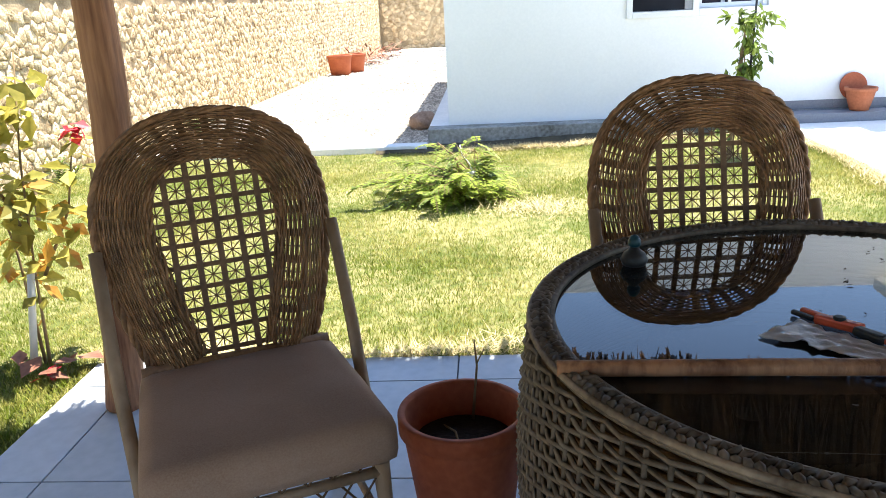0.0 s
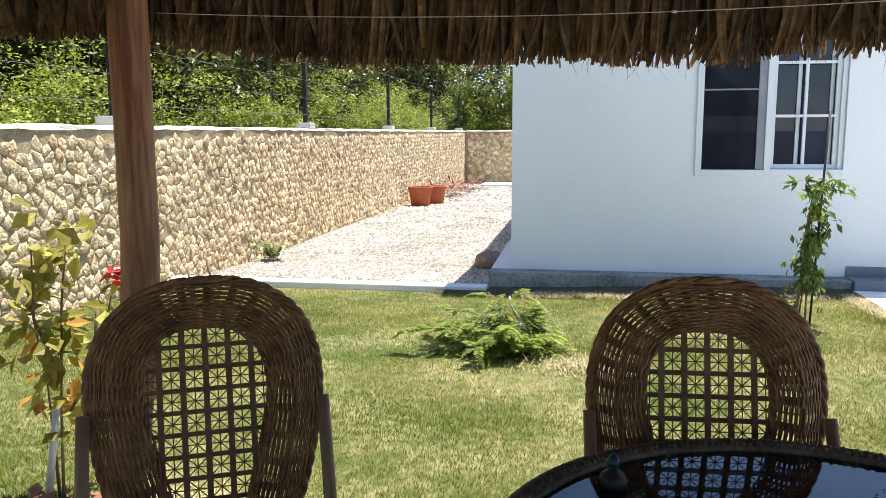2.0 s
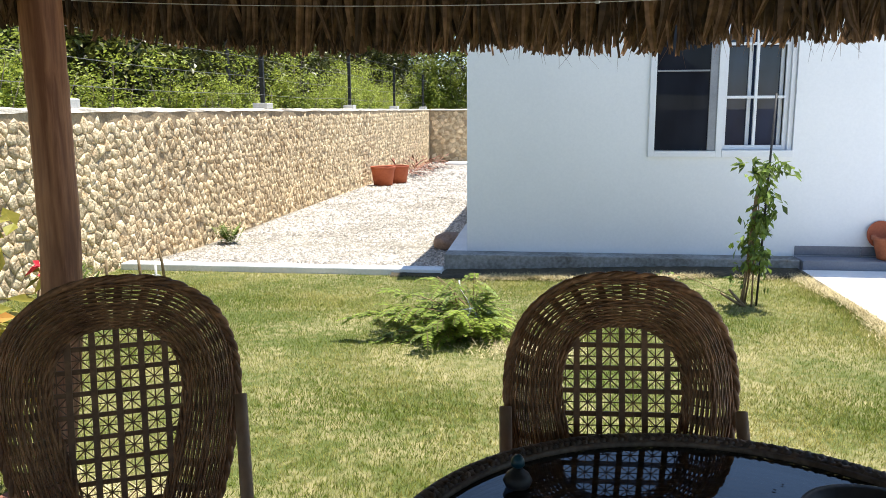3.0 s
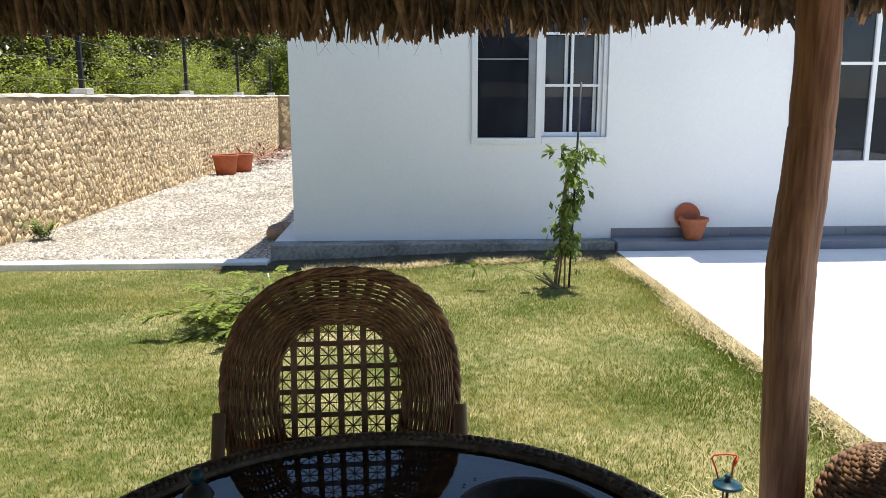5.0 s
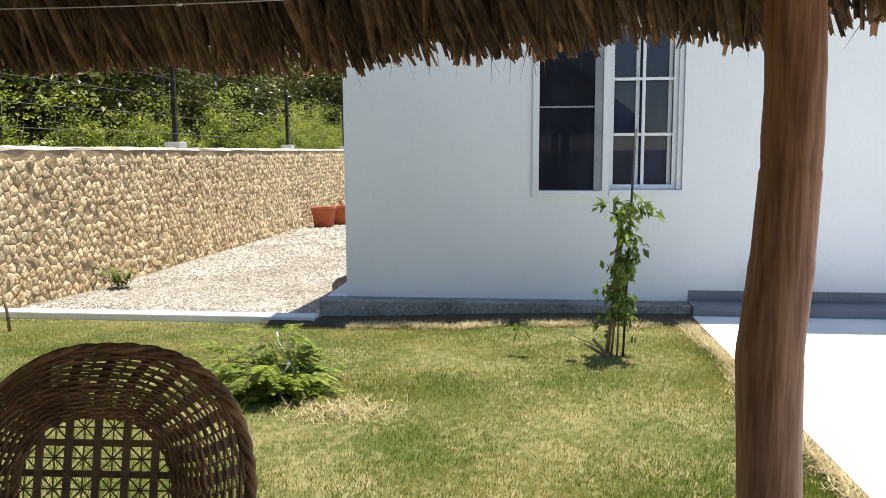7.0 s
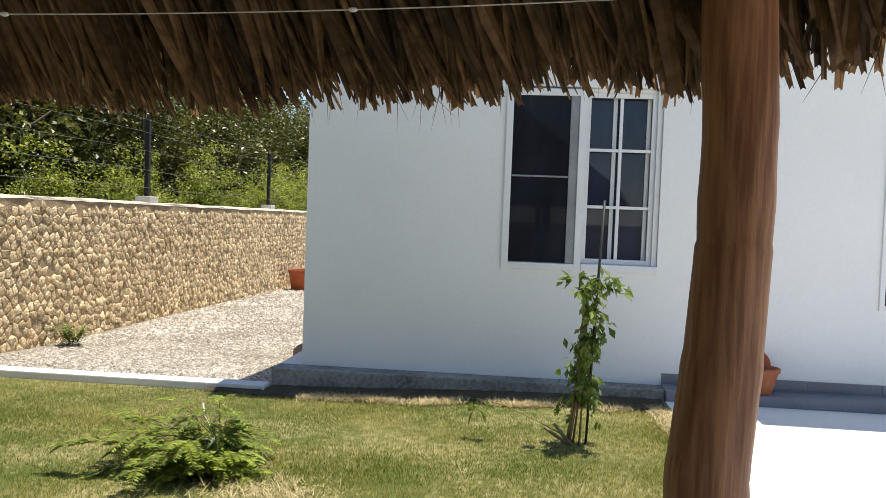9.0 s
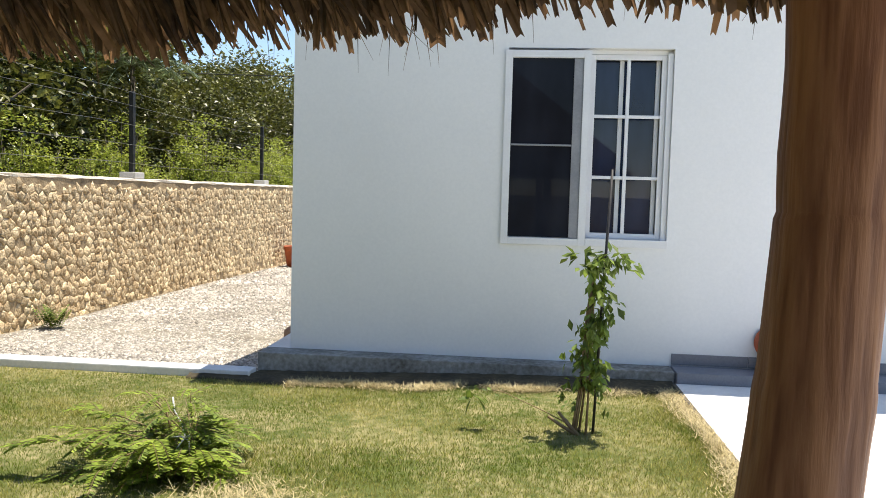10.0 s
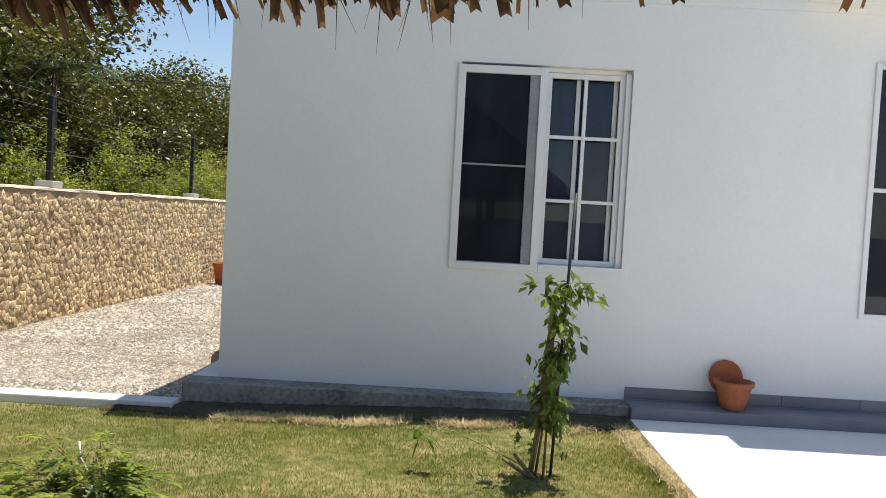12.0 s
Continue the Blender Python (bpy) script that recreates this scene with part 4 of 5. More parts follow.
def wicker_basket():
    b = thing("wicker_basket", "dark wicker bell-shaped basket with loop handle, on the patio", "basket", (2.25, 1.85, FLOOR))
    b.scale = (0.95, 0.95, 1.02)
    prof = [(0.13, 0.006), (0.175, 0.10), (0.205, 0.21), (0.203, 0.31), (0.168, 0.385), (0.105, 0.435), (0.035, 0.462)]
    rows = 34

    def at(f):
        g = f * (len(prof) - 1)
        i = min(int(g), len(prof) - 2)
        return prof[i][0] + (prof[i + 1][0] - prof[i][0]) * (g - i), prof[i][1] + (prof[i + 1][1] - prof[i][1]) * (g - i)
    for k in range(rows):
        r, z = at(k / (rows - 1))
        bm = bm_tube(bmesh.new(), [((r + 0.006 * math.cos(math.pi * (j * 0.5 + k))) * math.cos(2 * math.pi * j / 64), (r + 0.006 * math.cos(math.pi * (j * 0.5 + k))) * math.sin(2 * math.pi * j / 64), z) for j in range(65)], 0.0088, 5, False)
        part("woven_strand", bm, M_LATTICE, b)
    stake = done("stake", bm_tube(bmesh.new(), [(at(k / 10)[0], 0, at(k / 10)[1]) for k in range(11)], 0.006, 5), M_WICKER)
    for j in range(32):
        ob = new("stake", stake)
        ob.parent = b
        ob.matrix_basis = pose(0, 0, 0, 0, 0, 360 / 32 * j)
    part("handle", bm_tube(bmesh.new(), [(0.03 * math.cos(math.pi * k / 10) + 0.02, 0, 0.452 + 0.04 * math.sin(math.pi * k / 10)) for k in range(11)], 0.007, 8), M_WICKER, b)


def garden_lantern():
    g = thing("garden_ornament", "dark teal metal ornament with red wire loop beside the post", "ornament", (1.975, 2.33, 0.0))
    part("stem", bm_tube(bmesh.new(), [(0, 0, 0.006), (0.003, 0, 0.06), (0, 0, 0.128)], 0.0055, 8), M_BLACK, g)
    part("stem", bm_tube(bmesh.new(), [(0.012, 0.004, 0.006), (-0.014, 0.002, 0.07), (-0.012, 0, 0.128)], 0.0035, 8), M_BLACK, g)
    part("base", bm_lathe(bmesh.new(), [(0.03, 0), (0.031, 0.006), (0.012, 0.010)], 32), M_BLACK, g)
    part("disc", bm_lathe(bmesh.new(), [(0.030, 0.122), (0.050, 0.130), (0.051, 0.136), (0.046, 0.141), (0.012, 0.150), (0.008, 0.162), (0.013, 0.168), (0.006, 0.176)], 40), M_TEAL, g)
    part("red_loop", bm_tube(bmesh.new(), [(-0.022, 0.03, 0.145), (-0.034, 0.03, 0.185), (-0.050, 0.03, 0.222), (-0.043, 0.03, 0.234), (0.0, 0.03, 0.238), (0.038, 0.03, 0.232), (0.042, 0.03, 0.222), (0.030, 0.03, 0.195), (0.026, 0.03, 0.145)], 0.0036, 6), M_ORANGE, g)
    part("clip", bm_tube(bmesh.new(), [(0.040, 0.03, 0.225), (0.036, 0.03, 0.208), (0.030, 0.03, 0.192)], [0.005, 0.009, 0.006], 8), M_ORANGE, g)
    part("cable", bm_tube(bmesh.new(), [(0.0, 0.0, 0.05), (-0.035, 0.0, 0.082), (-0.075, -0.01, 0.088), (-0.112, -0.02, 0.070), (-0.13, -0.03, 0.01)], 0.003, 6), M_BLACK, g)


wicker_basket()
garden_lantern()
tub = thing("green_tub", "bright green plastic tub on the lawn beside the patio", "tub", (2.52, 2.235, 0.015))
tub.scale = (0.87, 0.87, 0.62)
part("shell", bm_lathe(bmesh.new(), [(0.17, -0.02), (0.18, 0.0), (0.215, 0.285), (0.235, 0.29), (0.237, 0.302), (0.22, 0.305), (0.205, 0.29), (0.17, 0.03)], 48), M_GREENP, tub)


# ---- fence on the stone wall ----
def fence():
    f = thing("wire_fence", "black fence posts on concrete blocks with strands of wire", "fence")
    for y in (1.1, 6.6, 11.95, 17.6, 23.0, 28.5):
        part("block", bm_box(bmesh.new(), (WX - 0.27, y - 0.14, 1.51), (WX - 0.03, y + 0.14, 1.605), 0.012), M_BLOCK, f)
        part("post", bm_box(bmesh.new(), (WX - 0.18, y - 0.032, 1.60), (WX - 0.115, y + 0.032, 2.75), 0.006), M_BLACK, f)
    for k, z in enumerate((1.74, 2.0, 2.28, 2.55, 2.74)):
        pts = [(WX - 0.11, -6 + 35 * j / 60, z - 0.025 * abs(math.sin(math.pi * (j * 37 / 60 - 6.9) / 5.7))) for j in range(61)]
        part("wire", bm_tube(bmesh.new(), pts, 0.0026, 4), M_WIRE, f)
    for x in (0.5, 5.5, 10.5):
        part("block", bm_box(bmesh.new(), (x - 0.14, 29.1, 1.54), (x + 0.14, 29.35, 1.63), 0.012), M_BLOCK, f)
        part("post", bm_box(bmesh.new(), (x - 0.03, 29.19, 1.62), (x + 0.03, 29.25, 2.75), 0.006), M_BLACK, f)


fence()
solid("overhead_cable", bm_tube(bmesh.new(), [(-30 + k * 1.5, 17.0 + 0.1 * k, 4.30 - 0.02 * k + 0.0012 * (k - 12) ** 2) for k in range(20)] + [(-0.1, 19.0, 4.05)], 0.011, 6),
      M_BLACK, "dark overhead cable crossing behind the wall", "cable")


# ---- plants ----
def leaf_cloud(rs, centres, per, spread, size, verts, faces, droop=0.0, ratio=0.42, flat=0.0):
    """Pointed leaves scattered about centres; each leaf is folded slightly along its middle."""
    for c in centres:
        c = Vector(c)
        for _ in range(per):
            d = Vector((rs.gauss(0, 1), rs.gauss(0, 1), rs.gauss(0, 1)))
            p = c + Vector((d.x * spread, d.y * spread, d.z * spread * 0.8))
            way = Vector((rs.gauss(0, 1), rs.gauss(0, 1), rs.gauss(0, 0.6) - droop)).normalized()
            side = way.cross(Vector((rs.gauss(0, 0.5 - 0.4 * flat), rs.gauss(0, 0.5 - 0.4 * flat), 1))).normalized()
            s = size * rs.uniform(0.6, 1.3)
            up = side.cross(way)
            b = len(verts)
            verts.extend([tuple(p), tuple(p + way * s * 0.5 + side * s * ratio + up * s * 0.08), tuple(p + way * s), tuple(p + way * s * 0.5 - side * s * ratio + up * s * 0.08)])
            faces.append((b, b + 1, b + 2))
            faces.append((b, b + 2, b + 3))


def leaf_part(name, verts, faces, material, parent, label=""):
    ob = new(name, mesh_from(name, verts, faces, material))
    ob.parent = parent
    return tagged(ob, label)


def frond(rs, base, way, length, leaflets, size, verts, faces, droop=0.35, width=0.16):
    """A feather of narrow leaflets along an arching rib; returns the rib's points."""
    way = Vector(way).normalized()
    side = way.cross(Vector((0, 0, 1))).normalized()
    rib = []
    for k in range(9):
        f = k / 8
        rib.append(Vector(base) + way * length * f - Vector((0, 0, droop * length * f * f)))
    for k in range(leaflets):
        f = 0.12 + 0.88 * k / leaflets
        i = min(int(f * 8), 7)
        p = rib[i].lerp(rib[i + 1], f * 8 - i)
        along = (rib[i + 1] - rib[i]).normalized()
        for s in (-1, 1):
            d = (side * s + along * 0.55 + Vector((0, 0, rs.uniform(-0.35, 0.1)))).normalized()
            ln = size * (0.55 + 0.45 * math.sin(math.pi * f)) * rs.uniform(0.8, 1.15)
            w = d.cross(Vector((0, 0, 1))).normalized() * ln * width
            b = len(verts)
            verts.extend([tuple(p), tuple(p + d * ln * 0.5 + w), tuple(p + d * ln), tuple(p + d * ln * 0.5 - w)])
            faces.append((b, b + 1, b + 2, b + 3))
    return rib


def feathery_bush():
    rs = random.Random(21)
    b = thing("shrub", "low feathery green shrub on the lawn, tied with white tape", "shrub", (-0.10, 4.77, 0.0))
    b.scale = (1.15, 1.0, 0.93)
    verts, faces = [], []
    bm = bmesh.new()
    limbs = []
    for k in range(30):
        a = 2 * math.pi * k / 30 * 3.62 + rs.uniform(-0.3, 0.3)
        start = Vector((rs.uniform(-0.02, 0.10), rs.uniform(-0.05, 0.05), 0.04 + 0.17 * (k / 29) ** 1.5))
        reach = rs.uniform(0.22, 0.40) * (1.65 if math.cos(a) < -0.35 else 0.92) * (1.0 - 0.3 * k / 29)
        rise, sag = rs.uniform(0.10, 0.55), rs.uniform(0.15, 0.5)
        limbs.append((a, [start + Vector((math.cos(a) * reach * f, math.sin(a) * reach * f, reach * (rise * f - sag * f * f))) for f in (0, 0.25, 0.5, 0.75, 1.0)], 13))
    for k in range(6):      # the upright leader and its side shoots
        a, top = 2 * math.pi * k / 6 + 0.4, 0.30 + 0.025 * k
        limbs.append((a, [Vector((0.13 - 0.022 * q + math.cos(a) * 0.03 * q, 0.03 + math.sin(a) * 0.025 * q, 0.16 + (top - 0.13) * q / 4)) for q in range(5)], 7))
    for a, limb, count in limbs:
        bm_tube(bm, limb, [0.004, 0.0035, 0.003, 0.002, 0.0012], 5)
        for q in range(count):
            f = 0.2 + 0.8 * q / (count - 1)
            i = min(int(f * 4), 3)
            at = limb[i].lerp(limb[i + 1], f * 4 - i)
            b2 = a + (1.0 if q % 2 else -1.0) * (1.15 - 0.75 * f) + rs.gauss(0, 0.3)
            rib = frond(rs, at, (math.cos(b2), math.sin(b2), rs.uniform(-0.2, 0.6)), rs.uniform(0.09, 0.18), 10, 0.037, verts, faces, rs.uniform(0.1, 0.8), 0.27)
            bm_tube(bm, rib, 0.0014, 3)
    leaf_part("fronds", verts, faces, M_LEAF, b)
    v2, f2 = [], []
    leaf_cloud(rs, [(rs.uniform(-0.12, 0.28), rs.uniform(-0.22, 0.15), rs.uniform(0.04, 0.16)) for _ in range(18)], 12, 0.05, 0.045, v2, f2, 0.2)
    leaf_part("inner_leaves", v2, f2, M_VINE, b)
    for p in ((0, 0, 0), (0.06, 0.03, 0)):
        bm_tube(bm, [p, (0.05, 0.02, 0.15), (0.02, 0.0, 0.32), (-0.08, 0.02, 0.42)], [0.008, 0.007, 0.005, 0.003], 6)
    tagged(part("stalk", bm, M_TWIG, b), kind="stuff")
    bm = bmesh.new()
    bmesh.ops.create_icosphere(bm, subdivisions=2, radius=0.02)
    for v in bm.verts:
        v.co = Vector((v.co.x, v.co.y, v.co.z * 0.8)) * (1 + 0.4 * noise.noise(v.co * 90)) + Vector((0.12, -0.03, 0.20))
    knot = part("tape_knot", bm, M_PVC, b, "white tape knot")
    for pts in ([(0.12, -0.03, 0.20), (0.10, -0.03, 0.27), (0.06, -0.01, 0.33), (0.05, 0.0, 0.40)], [(0.12, -0.03, 0.20), (0.07, -0.06, 0.205), (0.05, -0.07, 0.19)],
                [(0.12, -0.03, 0.20), (0.15, -0.07, 0.18), (0.155, -0.08, 0.15)], [(0.12, -0.03, 0.20), (0.11, -0.08, 0.17), (0.10, -0.09, 0.15)]):
        part("tape_end", bm_tube(bmesh.new(), pts, 0.0042, 5), M_PVC, knot)


def staked_vine():
    rs = random.Random(31)
    v = thing("climbing_plant", "leafy climbing plant tied up a dark stake on the lawn", "plant", (2.075, 5.80, 0.0))
    part("stake", bm_tube(bmesh.new(), [(0.04, 0.0, -0.05), (0.065, 0.0, 0.8), (0.095, 0.02, 1.585)], 0.0085, 8), M_BLACK, v)
    for k in range(6):
        o = rs.uniform(-0.07, 0.06)
        bm = bmesh.new()
        bm_tube(bm, [(o - 0.02, rs.uniform(-0.06, 0.06), 0.0), (o * 0.6, 0.02, 0.3), (o * 0.5 + 0.01, 0.01, 0.7), (0.01, 0.01, 1.0)], [0.008, 0.006, 0.005, 0.003], 6)
        part("stem", bm, M_TWIG, v)
    bm = bmesh.new()
    for ex, ez in ((-0.17, 0.13), (-0.23, 0.10), (-0.13, 0.09)):      # pruned stubs
        bm_tube(bm, [(-0.05, -0.05, 0.0), ((ex - 0.05) / 2, -0.04, ez * 0.45), (ex, -0.03, ez)], [0.012, 0.011, 0.009], 7)
    bm_tube(bm, [(-0.03, -0.02, 0.02), (-0.25, 0.0, 0.12), (-0.5, 0.02, 0.22), (-0.66, 0.0, 0.25)], [0.004, 0.003, 0.0025, 0.002], 5)
    part("trailing_shoot", bm, M_TWIG, v)
    verts, faces = [], []
    cs = []
    for k in range(84):
        z = rs.uniform(0.28, 1.07)
        w = 0.034 + 0.030 * smoothstep(0.7, 1.05, z)
        cs.append((0.005 + 0.05 * z + rs.gauss(0, w) + 0.015 * math.sin(z * 9), rs.gauss(0, 0.05), z))
    leaf_cloud(rs, cs, 7, 0.026, 0.070, verts, faces, 1.5, 0.24)
    leaf_cloud(rs, [(rs.gauss(0.0, 0.075), rs.gauss(0, 0.05), rs.uniform(0.98, 1.10)) for _ in range(12)], 6, 0.02, 0.08, verts, faces, 0.5, 0.24)
    leaf_cloud(rs, [(rs.uniform(-0.2, 0.1), rs.gauss(0, 0.06), rs.uniform(0.1, 0.32)) for _ in range(9)], 3, 0.02, 0.06, verts, faces, 0.5, 0.26)
    leaf_cloud(rs, [(-0.68, -0.02, 0.21)], 7, 0.025, 0.10, verts, faces, 1.2, 0.28)
    leaf_cloud(rs, [(-0.66 + 0.06 * k, 0.0, 0.25 - 0.012 * k) for k in range(7)], 2, 0.01, 0.035, verts, faces, 0.2, 0.3)
    leaf_part("leaves", verts, faces, M_VINE, v)


def hibiscus():
    rs = random.Random(41)
    h = thing("hibiscus", "spindly hibiscus with yellowing leaves and a red flower", "plant", (-1.62, 2.31, 0.0))
    bm = bmesh.new()
    stems = [[(0.03, 0, 0), (0.05, 0, 0.4), (0.07, 0.02, 0.8), (0.13, 0.02, 1.2)], [(0.0, 0.02, 0), (-0.03, 0.04, 0.45), (-0.09, 0.03, 0.9)], [(0.05, 0.05, 0.35), (0.16, 0.12, 0.6), (0.215, 0.15, 0.88)], [(0.06, 0, 0.5), (0.0, -0.05, 0.75), (0.02, -0.06, 1.05)]]
    for s in stems:
        part("stem", bm_tube(bmesh.new(), s, [0.008] + [0.005] * (len(s) - 2) + [0.003], 6), M_TWIG, h)
    part("pale_stake", bm_tube(bmesh.new(), [(-0.03, -0.02, -0.03), (0.045, -0.02, 0.40)], 0.014, 10), M_PVC, h, "pale plastic stake")
    green, gf, yel, yf = [], [], [], []
    for s in stems:
        for k in range(26):
            f = rs.uniform(0.25, 1.0) * (len(s) - 1)
            i = min(int(f), len(s) - 2)
            p = Vector(s[i]).lerp(Vector(s[i + 1]), f - i) + Vector((rs.gauss(0, 0.05), rs.gauss(0, 0.05), rs.gauss(0, 0.03)))
            if p.z < 0.72 and rs.random() < 0.6:
                leaf_cloud(rs, [p], 1, 0.01, 0.095, yel, yf, 1.2, 0.3)
            else:
                leaf_cloud(rs, [p], 2, 0.02, 0.095, green, gf, 0.5, 0.32)
    leaf_cloud(rs, [(rs.gauss(0.0, 0.09), rs.gauss(0, 0.07), rs.uniform(0.35, 0.75)) for _ in range(12)], 2, 0.02, 0.1, green, gf, 0.9, 0.32)
    leaf_part("leaves", green, gf, M_HIB, h)
    leaf_part("yellow_leaves", yel, yf, M_YELLOWLEAF, h, "yellow and orange dying leaves")
    v, f = [], []
    leaf_cloud(rs, [(0.22, 0.15, 0.91)], 16, 0.012, 0.055, v, f, 0.3, 0.4)
    leaf_part("flower", v, f, M_RED, h, "drooping red flower")


def fallen_leaves():
    rs = random.Random(43)
    verts, faces = [], []
    for _ in range(9):
        leaf_cloud(rs, [(-1.62 + rs.gauss(0, 0.11), 2.25 + rs.gauss(0, 0.09), 0.035)], 1, 0.0, 0.11, verts, faces, 0, 0.34, 1.0)
    ob = new("fallen_leaves", mesh_from("fallen_leaves", verts, faces, M_DRYRED))
    tagged(ob, "brown and orange fallen leaves under the hibiscus", "leaves", kind="stuff")
    v, f = [], []
    leaf_cloud(rs, [(-1.52, 2.17, 0.03)], 9, 0.012, 0.045, v, f, 0, 0.4)
    tagged(new("fallen_flower", mesh_from("fallen_flower", v, f, M_RED)), "red fallen flower on the grass by the patio", "flower")


def weed(at, n, size, label):
    rs = random.Random(int(at[1] * 10))
    verts, faces = [], []
    w = thing("weed", label, "weed", at)
    for _ in range(n):
        a = rs.uniform(0, 2 * math.pi)
        frond(rs, (rs.gauss(0, 0.04), rs.gauss(0, 0.05), 0), (math.cos(a) * 0.5, math.sin(a) * 0.5, rs.uniform(0.7, 1.6)), size * rs.uniform(0.6, 1.2), 9, 0.06, verts, faces, 0.2, 0.2)
    leaf_part("leaves", verts, faces, M_VINE, w)


feathery_bush()
staked_vine()
hibiscus()
fallen_leaves()
weed((-3.52, 9.35, gravel_z(9.35)), 34, 0.36, "small green weed at the foot of the stone wall")
weed((-3.62, 6.2, lawn_drop(-3.62, 6.2)), 14, 0.25, "thin green weed at the wall beside the lawn")
for sx, sy, sh, lean in ((-2.96, 6.45, 0.36, -0.05), (-2.90, 5.92, 0.34, -0.02), (-3.14, 5.8, 0.30, 0.0), (-2.75, 4.3, 0.34, 0.03)):
    bm = bm_tube(bmesh.new(), [(0, 0, -0.03), (lean * 0.3, 0, sh * 0.5), (lean, 0, sh)], [0.015, 0.013, 0.011], 7)
    solid("wooden_peg", bm, M_TWIG, "short weathered wooden peg in the lawn", "peg", (sx, sy, lawn_drop(sx, sy)))
peg = thing("pale_stake", "thin pale grey stake with a short cross tie", "stake", (-2.62, 5.66, lawn_drop(-2.62, 5.66)))
part("rod", bm_tube(bmesh.new(), [(0, 0, -0.03), (-0.01, 0, 0.30)], 0.010, 8), M_BLOCK, peg)
part("tie", bm_tube(bmesh.new(), [(-0.04, 0, 0.20), (0.03, 0.0, 0.195)], 0.006, 6), M_BLOCK, peg)
bm = bmesh.new()
bmesh.ops.create_icosphere(bm, subdivisions=4, radius=1)
for v in bm.verts:
    v.co = Vector((v.co.x * 0.17, v.co.y * 0.24, v.co.z * 0.13)) * (1 + 0.22 * noise.noise(v.co * 1.6) + 0.06 * noise.noise(v.co * 5))
for f in bm.faces:
    f.smooth = True
solid("boulder", bm, M_ROCK, "smooth brown boulder on the gravel beside the house", "rock", (-0.66, 9.25, gravel_z(9.25) + 0.08), 25)
pot("garden_pot", 0.30, 0.22, 0.47, (-3.36, 18.35, gravel_z(18.35)), "large terracotta pot standing on the gravel by the wall", M_TERRADARK, group="terracotta pots by the wall")
pot("garden_pot", 0.29, 0.21, 0.45, (-3.15, 19.15, gravel_z(19.15)), "large terracotta pot standing on the gravel by the wall", M_TERRADARK, group="terracotta pots by the wall")
rs = random.Random(51)
verts, faces = [], []
for k in range(46):
    a = rs.uniform(-0.6, 0.9)
    frond(rs, (rs.uniform(-0.2, 0.25), rs.uniform(-2.2, 3.0), 0.05), (math.cos(a) * rs.choice((1, 0.6, -0.4)), math.sin(a) + 0.3, rs.uniform(0.35, 1.0)), rs.uniform(0.4, 0.8), 3, 0.5, verts, faces, 0.3, 0.06)
db = thing("dry_plants", "heap of dry reddish bromeliad leaves along the wall", "plant", (-3.35, 23.4, gravel_z(23.4)))
leaf_part("leaves", verts, faces, M_DRYRED, db)
solid("pale_slab", bm_box(bmesh.new(), (-3.0, 27.4, -0.5), (0.8, 28.5, -0.36), 0.02), M_KERB, "pale concrete slab at the end of the gravel yard", "slab", kind="structure")


# ---- woods behind the wall ----
def tree(seed, height, label):
    rs = random.Random(seed)
    t = thing("tree", label, "tree", group="trees behind the stone wall")
    bm = bmesh.new()
    bm_tube(bm, [(0, 0, -0.3), (0.08, 0.05, height * 0.25), (-0.05, 0.1, height * 0.5), (0.1, 0, height * 0.8)], [0.16, 0.12, 0.09, 0.03], 8)
    cs = []
    for k in range(15):
        a, f = rs.uniform(0, 2 * math.pi), rs.uniform(0.18, 0.85)
        r = height * 0.33 * (1.15 - 0.6 * abs(f - 0.5)) * rs.uniform(0.6, 1.05)
        end = Vector((r * math.cos(a), r * math.sin(a), height * (f + rs.uniform(0.02, 0.14))))
        mid = Vector((end.x * 0.45, end.y * 0.45, height * f * 0.95))
        bm_tube(bm, [(0, 0.05, height * f * 0.8), mid, end], [0.06, 0.035, 0.012], 5)
        for j in range(12):
            cs.append(end.lerp(mid, rs.uniform(-0.25, 0.6)) + Vector((rs.gauss(0, 0.42), rs.gauss(0, 0.42), rs.gauss(0, 0.34))))
    for k in range(30):
        cs.append(Vector((rs.gauss(0, height * 0.12), rs.gauss(0, height * 0.12), height * rs.uniform(0.6, 1.0))))
    part("trunk", bm, M_BARK, t)
    verts, faces = [], []
    leaf_cloud(rs, cs, 44, 0.21, 0.125, verts, faces, 0.3, 0.34)
    leaf_part("crown", verts, faces, M_TREELEAF, t)
    return t


def bush(seed, height, label):
    rs = random.Random(seed)
    b = thing("bush", label, "bush", group="bushes behind the stone wall")
    verts, faces = [], []
    bm = bmesh.new()
    for k in range(46):
        a = rs.uniform(0, 2 * math.pi)
        r = rs.uniform(0.1, 1.05)
        tip = Vector((r * math.cos(a), r * math.sin(a), height * rs.uniform(0.35, 1.0) * (1.05 - 0.35 * r)))
        bm_tube(bm, [(0, 0, -0.1), (tip.x * 0.35, tip.y * 0.35, tip.z * 0.5), tuple(tip)], [0.016, 0.011, 0.004], 4)
        for j in range(8):
            p = tip * rs.uniform(0.6, 1.03) + Vector((rs.gauss(0, 0.15), rs.gauss(0, 0.15), rs.gauss(0, 0.12)))
            leaf_cloud(rs, [p], 30, 0.085, 0.072, verts, faces, -0.1, 0.28)
    part("trunk", bm, M_BARK, b)
    leaf_part("leaves", verts, faces, M_BUSHLEAF, b)
    return b


